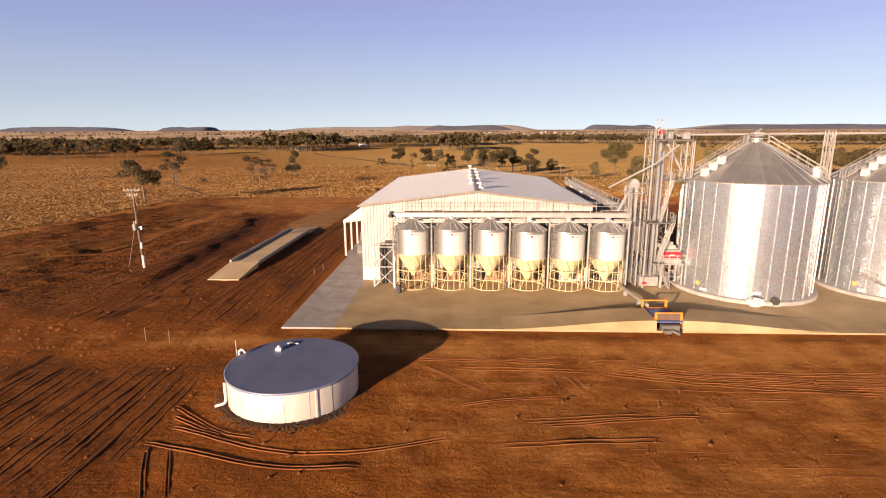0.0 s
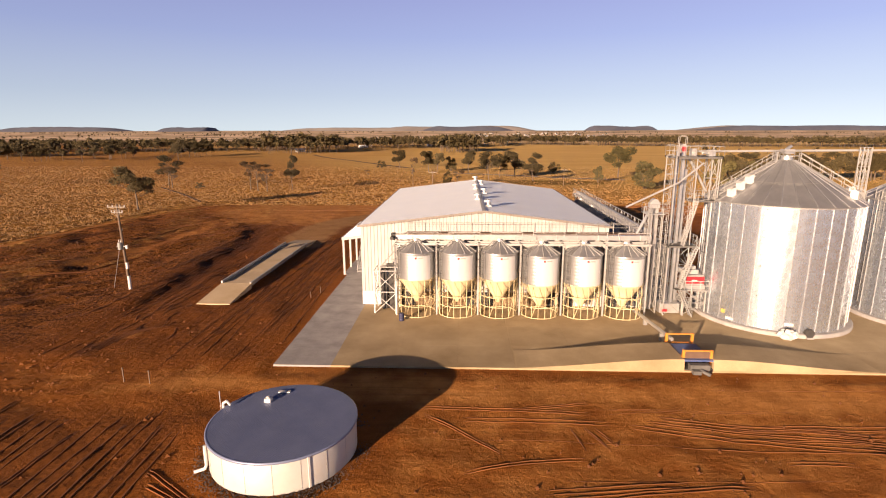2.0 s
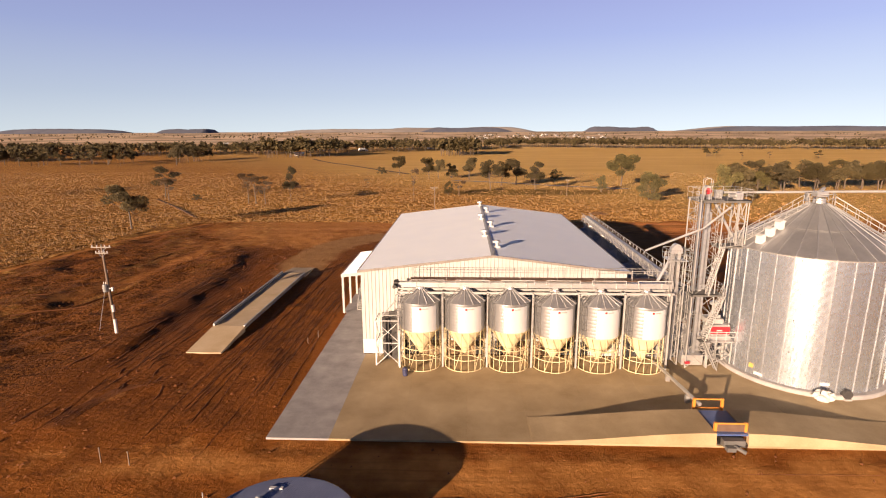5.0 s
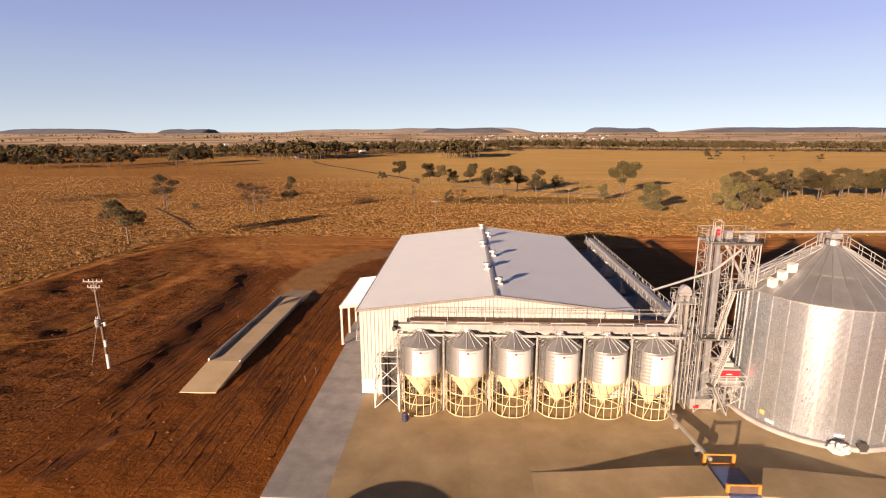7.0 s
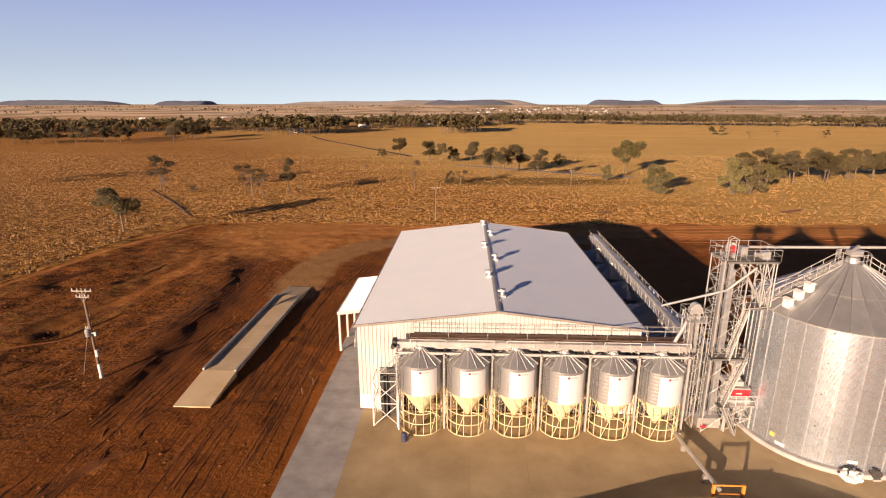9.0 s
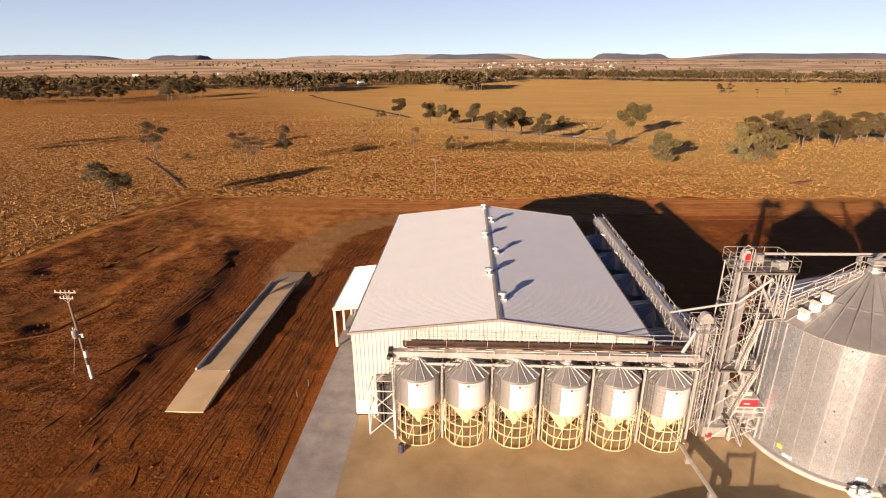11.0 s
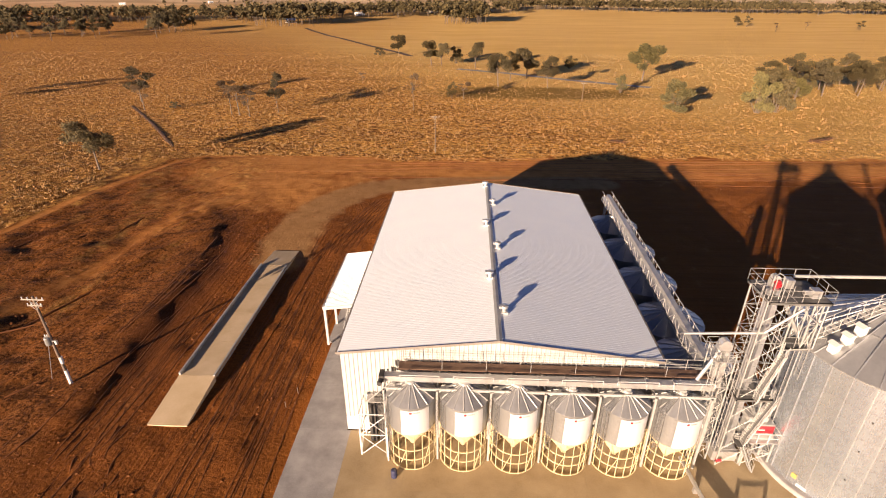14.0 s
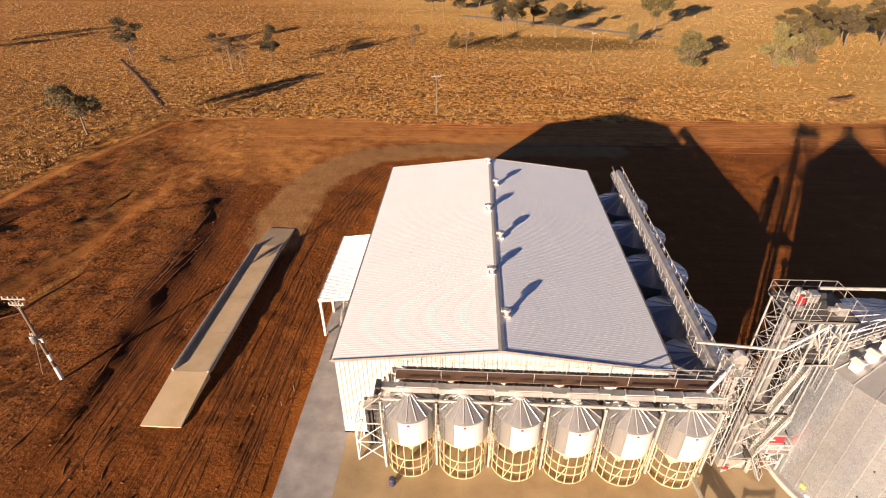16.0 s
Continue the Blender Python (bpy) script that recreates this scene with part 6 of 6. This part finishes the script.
    for k in range(7):
        ridge(g, arc((-39 + k * 0.35, 50 + k * 0.2), (-35.5 + k * 0.3, 59), 1.5 + k * 0.1), 0.14, 0.09, rng)
    for k in range(34):  # dirt road behind the shed
        y = 145 + k * 0.58 + rng.uniform(-0.3, 0.3)
        a = rng.uniform(-55, 60)
        ridge(g, arc((a, y), (a + rng.uniform(25, 80), y + rng.uniform(0.5, 3)), rng.uniform(-1, 1), 0.9), rng.uniform(0.12, 0.24), rng.uniform(0.07, 0.13), rng)
    for y in (161.5, 163.2, 166.4):
        ridge(g, arc((-20, y - 1), (110, y + 4), -1.0, 0.9), 0.26, 0.16, rng)
    for k in range(7):
        ridge(g, arc((-27 + k * 1.1, 103 + k), (-20 + k * 0.7, 133), 0.8), 0.18, 0.12, rng)
    for k in range(9):
        x, y = rng.uniform(-47.5, -43), rng.uniform(58, 95)
        ridge(g, arc((x, y), (x + rng.uniform(-0.5, 1.5), y + rng.uniform(8, 24)), rng.uniform(-1.5, 0.2), 0.6), 0.3, 0.16, rng)
    for k in range(26):  # churned patches beside the lane
        cx, cy = ((-36, 62), (-33, 58), (-41, 52), (-35, 66))[k % 4]
        a, y = cx + rng.uniform(-3, 3), cy + rng.uniform(-2.5, 2.5)
        ridge(g, arc((a, y), (a + rng.uniform(-1.2, 1.2), y + rng.uniform(1.5, 4)), rng.uniform(-0.8, 0.8), 0.3), 0.13, 0.13, rng, 0.8)
    for k in range(16):  # rough rows on the fallow ground
        x, y = rng.uniform(-84, -52), rng.uniform(70, 140)
        ridge(g, arc((x, y), (x + rng.uniform(3, 10), y + rng.uniform(6, 20)), rng.uniform(-1, 1), 0.8), 0.22, 0.12, rng, 0.7)
    single("wheel_ruts", g, M_SOIL, "ridges of red earth thrown up along wheel tracks", "earth", kind="stuff")
    g = Geo()
    ridge(g, arc((-140, 241), (-87, 174), 1.5, 2.0), 1.3, 0.5, rng, 0.3)
    single("contour_bank", g, M_DITCH, "dark furrow of turned earth across the paddock", "earth bank", kind="structure")
    clod = Geo()
    for _ in range(9000):
        x, y = rng.uniform(-85, 60), rng.uniform(22, 165)
        if (-19 < x < 62 and 48.5 < y < 113) or math.hypot(x + 12.4, y - 36.6) < 5.2 or (-34.6 < x < -29.4 and 66 < y < 108):
            continue
        if rng.random() > (1.0 if x < -34 else 0.35):
            continue
        k = rng.uniform(0.05, 0.2)
        z = float(height(x, y))
        clod.add([(x + k, y, z - 0.05), (x - k * 0.6, y + k, z - 0.05), (x - k * 0.5, y - k, z - 0.05), (x + rng.uniform(-0.3, 0.3) * k, y, z + k * 0.8)], [(0, 1, 3), (1, 2, 3), (2, 0, 3)])
    single("earth_clods", clod, M_SOIL, "scattered clods of red earth", "earth", kind="stuff")


M_SOIL = material("red_earth", (0.13, 0.043, 0.009), (0.23, 0.079, 0.016), 0.95, 0, 4, 0.4, 0.3, depth=0.05)
M_DITCH = material("turned_earth", (0.05, 0.022, 0.009), (0.10, 0.042, 0.016), 0.95, 0, 4, 0.4, 0.3, depth=0.05)
build_ruts()


def build_logs():
    for name, x, y, s in (("log_pile", 105.0, 188.0, 1.1), ("log_pile", 44.5, 186.0, 0.8)):
        rng = random.Random(int(x))
        ob = thing(name, x, y, float(height(x, y)), "heap of fallen grey branches in the grass", "log pile", "log piles")
        for k in range(9):
            a = rng.uniform(-0.5, 0.5)
            l = rng.uniform(1.5, 3.4) * s
            cx, cy, cz = rng.uniform(-2, 2) * s, rng.uniform(-0.8, 0.8), rng.uniform(0.1, 0.8) * s
            part("log", Geo().rod((cx - l * math.cos(a), cy - l * math.sin(a), cz), (cx + l * math.cos(a), cy + l * math.sin(a), cz + rng.uniform(-0.1, 0.5)), 0.16 * s, 6, 0.08 * s), M_DITCH, ob)


build_logs()


# ---- far road, houses and paddock track ----
def ground_strip(name, pts, w, mat, label, category, lift=0.06, kind="structure"):
    rows = []
    for (x1, y1), (x2, y2) in zip(pts, pts[1:]):
        for k in range(12):
            t = k / 12
            x, y = x1 + (x2 - x1) * t, y1 + (y2 - y1) * t
            d = math.hypot(x2 - x1, y2 - y1)
            nx, ny = -(y2 - y1) / d * w / 2, (x2 - x1) / d * w / 2
            rows.append([(x + nx * e, y + ny * e, float(height(x + nx * e, y + ny * e)) + lift) for e in (-1, -0.5, 0, 0.5, 1)])
    n = 5
    g = Geo().add([p for r in rows for p in r], [(i * n + k, i * n + k + 1, i * n + n + k + 1, i * n + n + k) for i in range(len(rows) - 1) for k in range(n - 1)])
    single(name, g, mat, label, category, kind=kind)


M_SEAL = material("grey_seal", (0.22, 0.22, 0.24), (0.30, 0.30, 0.31), 0.85, 0, 2, 0.1, 0.1)
ground_strip("road", [(90, 302), (70, 317), (54, 328), (24, 354), (-11, 375)], 5.5, M_SEAL, "narrow grey sealed road through the paddocks", "road", 0.12)
ground_strip("paddock_track", [(-213, 754), (-141, 621), (-97, 546), (-60, 486), (-45, 455)], 5.0, M_DITCH, "dark rutted track along a paddock boundary", "track", 0.15)


def build_house(x, y, w, d, h, roof, label, group):
    ob = thing("house", x, y, float(height(x, y)), label, "house", group, (x * 7.3) % 60)
    part("wall", Geo().box(-w, w, -d, d, -1.0, h), M_WHITE, ob)
    g = Geo().add([(-w - 0.5, -d - 0.5, h), (w + 0.5, -d - 0.5, h), (w + 0.5, d + 0.5, h), (-w - 0.5, d + 0.5, h), (-w - 0.5, 0, h + d * 0.5), (w + 0.5, 0, h + d * 0.5)], [(0, 1, 5, 4), (2, 3, 4, 5), (0, 4, 3), (1, 2, 5), (3, 2, 1, 0)])
    part("roof", g, roof, ob)
    part("door", Geo().box(-0.9, 0.9, -d - 0.12, -d - 0.02, 0, 2.4), M_DARK, ob)
    for k in (-0.6, 0.6):
        part("window", Geo().box(w * k - 0.9, w * k + 0.9, -d - 0.1, -d - 0.02, 1.0, 2.3), M_DARK, ob)


for x, y, w in ((-260, 842, 7), (-190, 1010, 8), (-66, 1120, 10), (-20, 1150, 8), (-860, 1420, 7), (-700, 1560, 6)):
    build_house(x, y, w, w * 0.55, 3.6, M_ROOF, "pale farmhouse with an iron roof among gum trees", "farm houses")
town = random.Random(77)
for k in range(40):
    y = town.uniform(2050, 3100)
    build_house(y * town.uniform(0.02, 0.27), y, town.uniform(4, 7), 3.5, 3, M_CONC if k % 2 else M_GRATE, "small pale house in a distant township", "township houses")
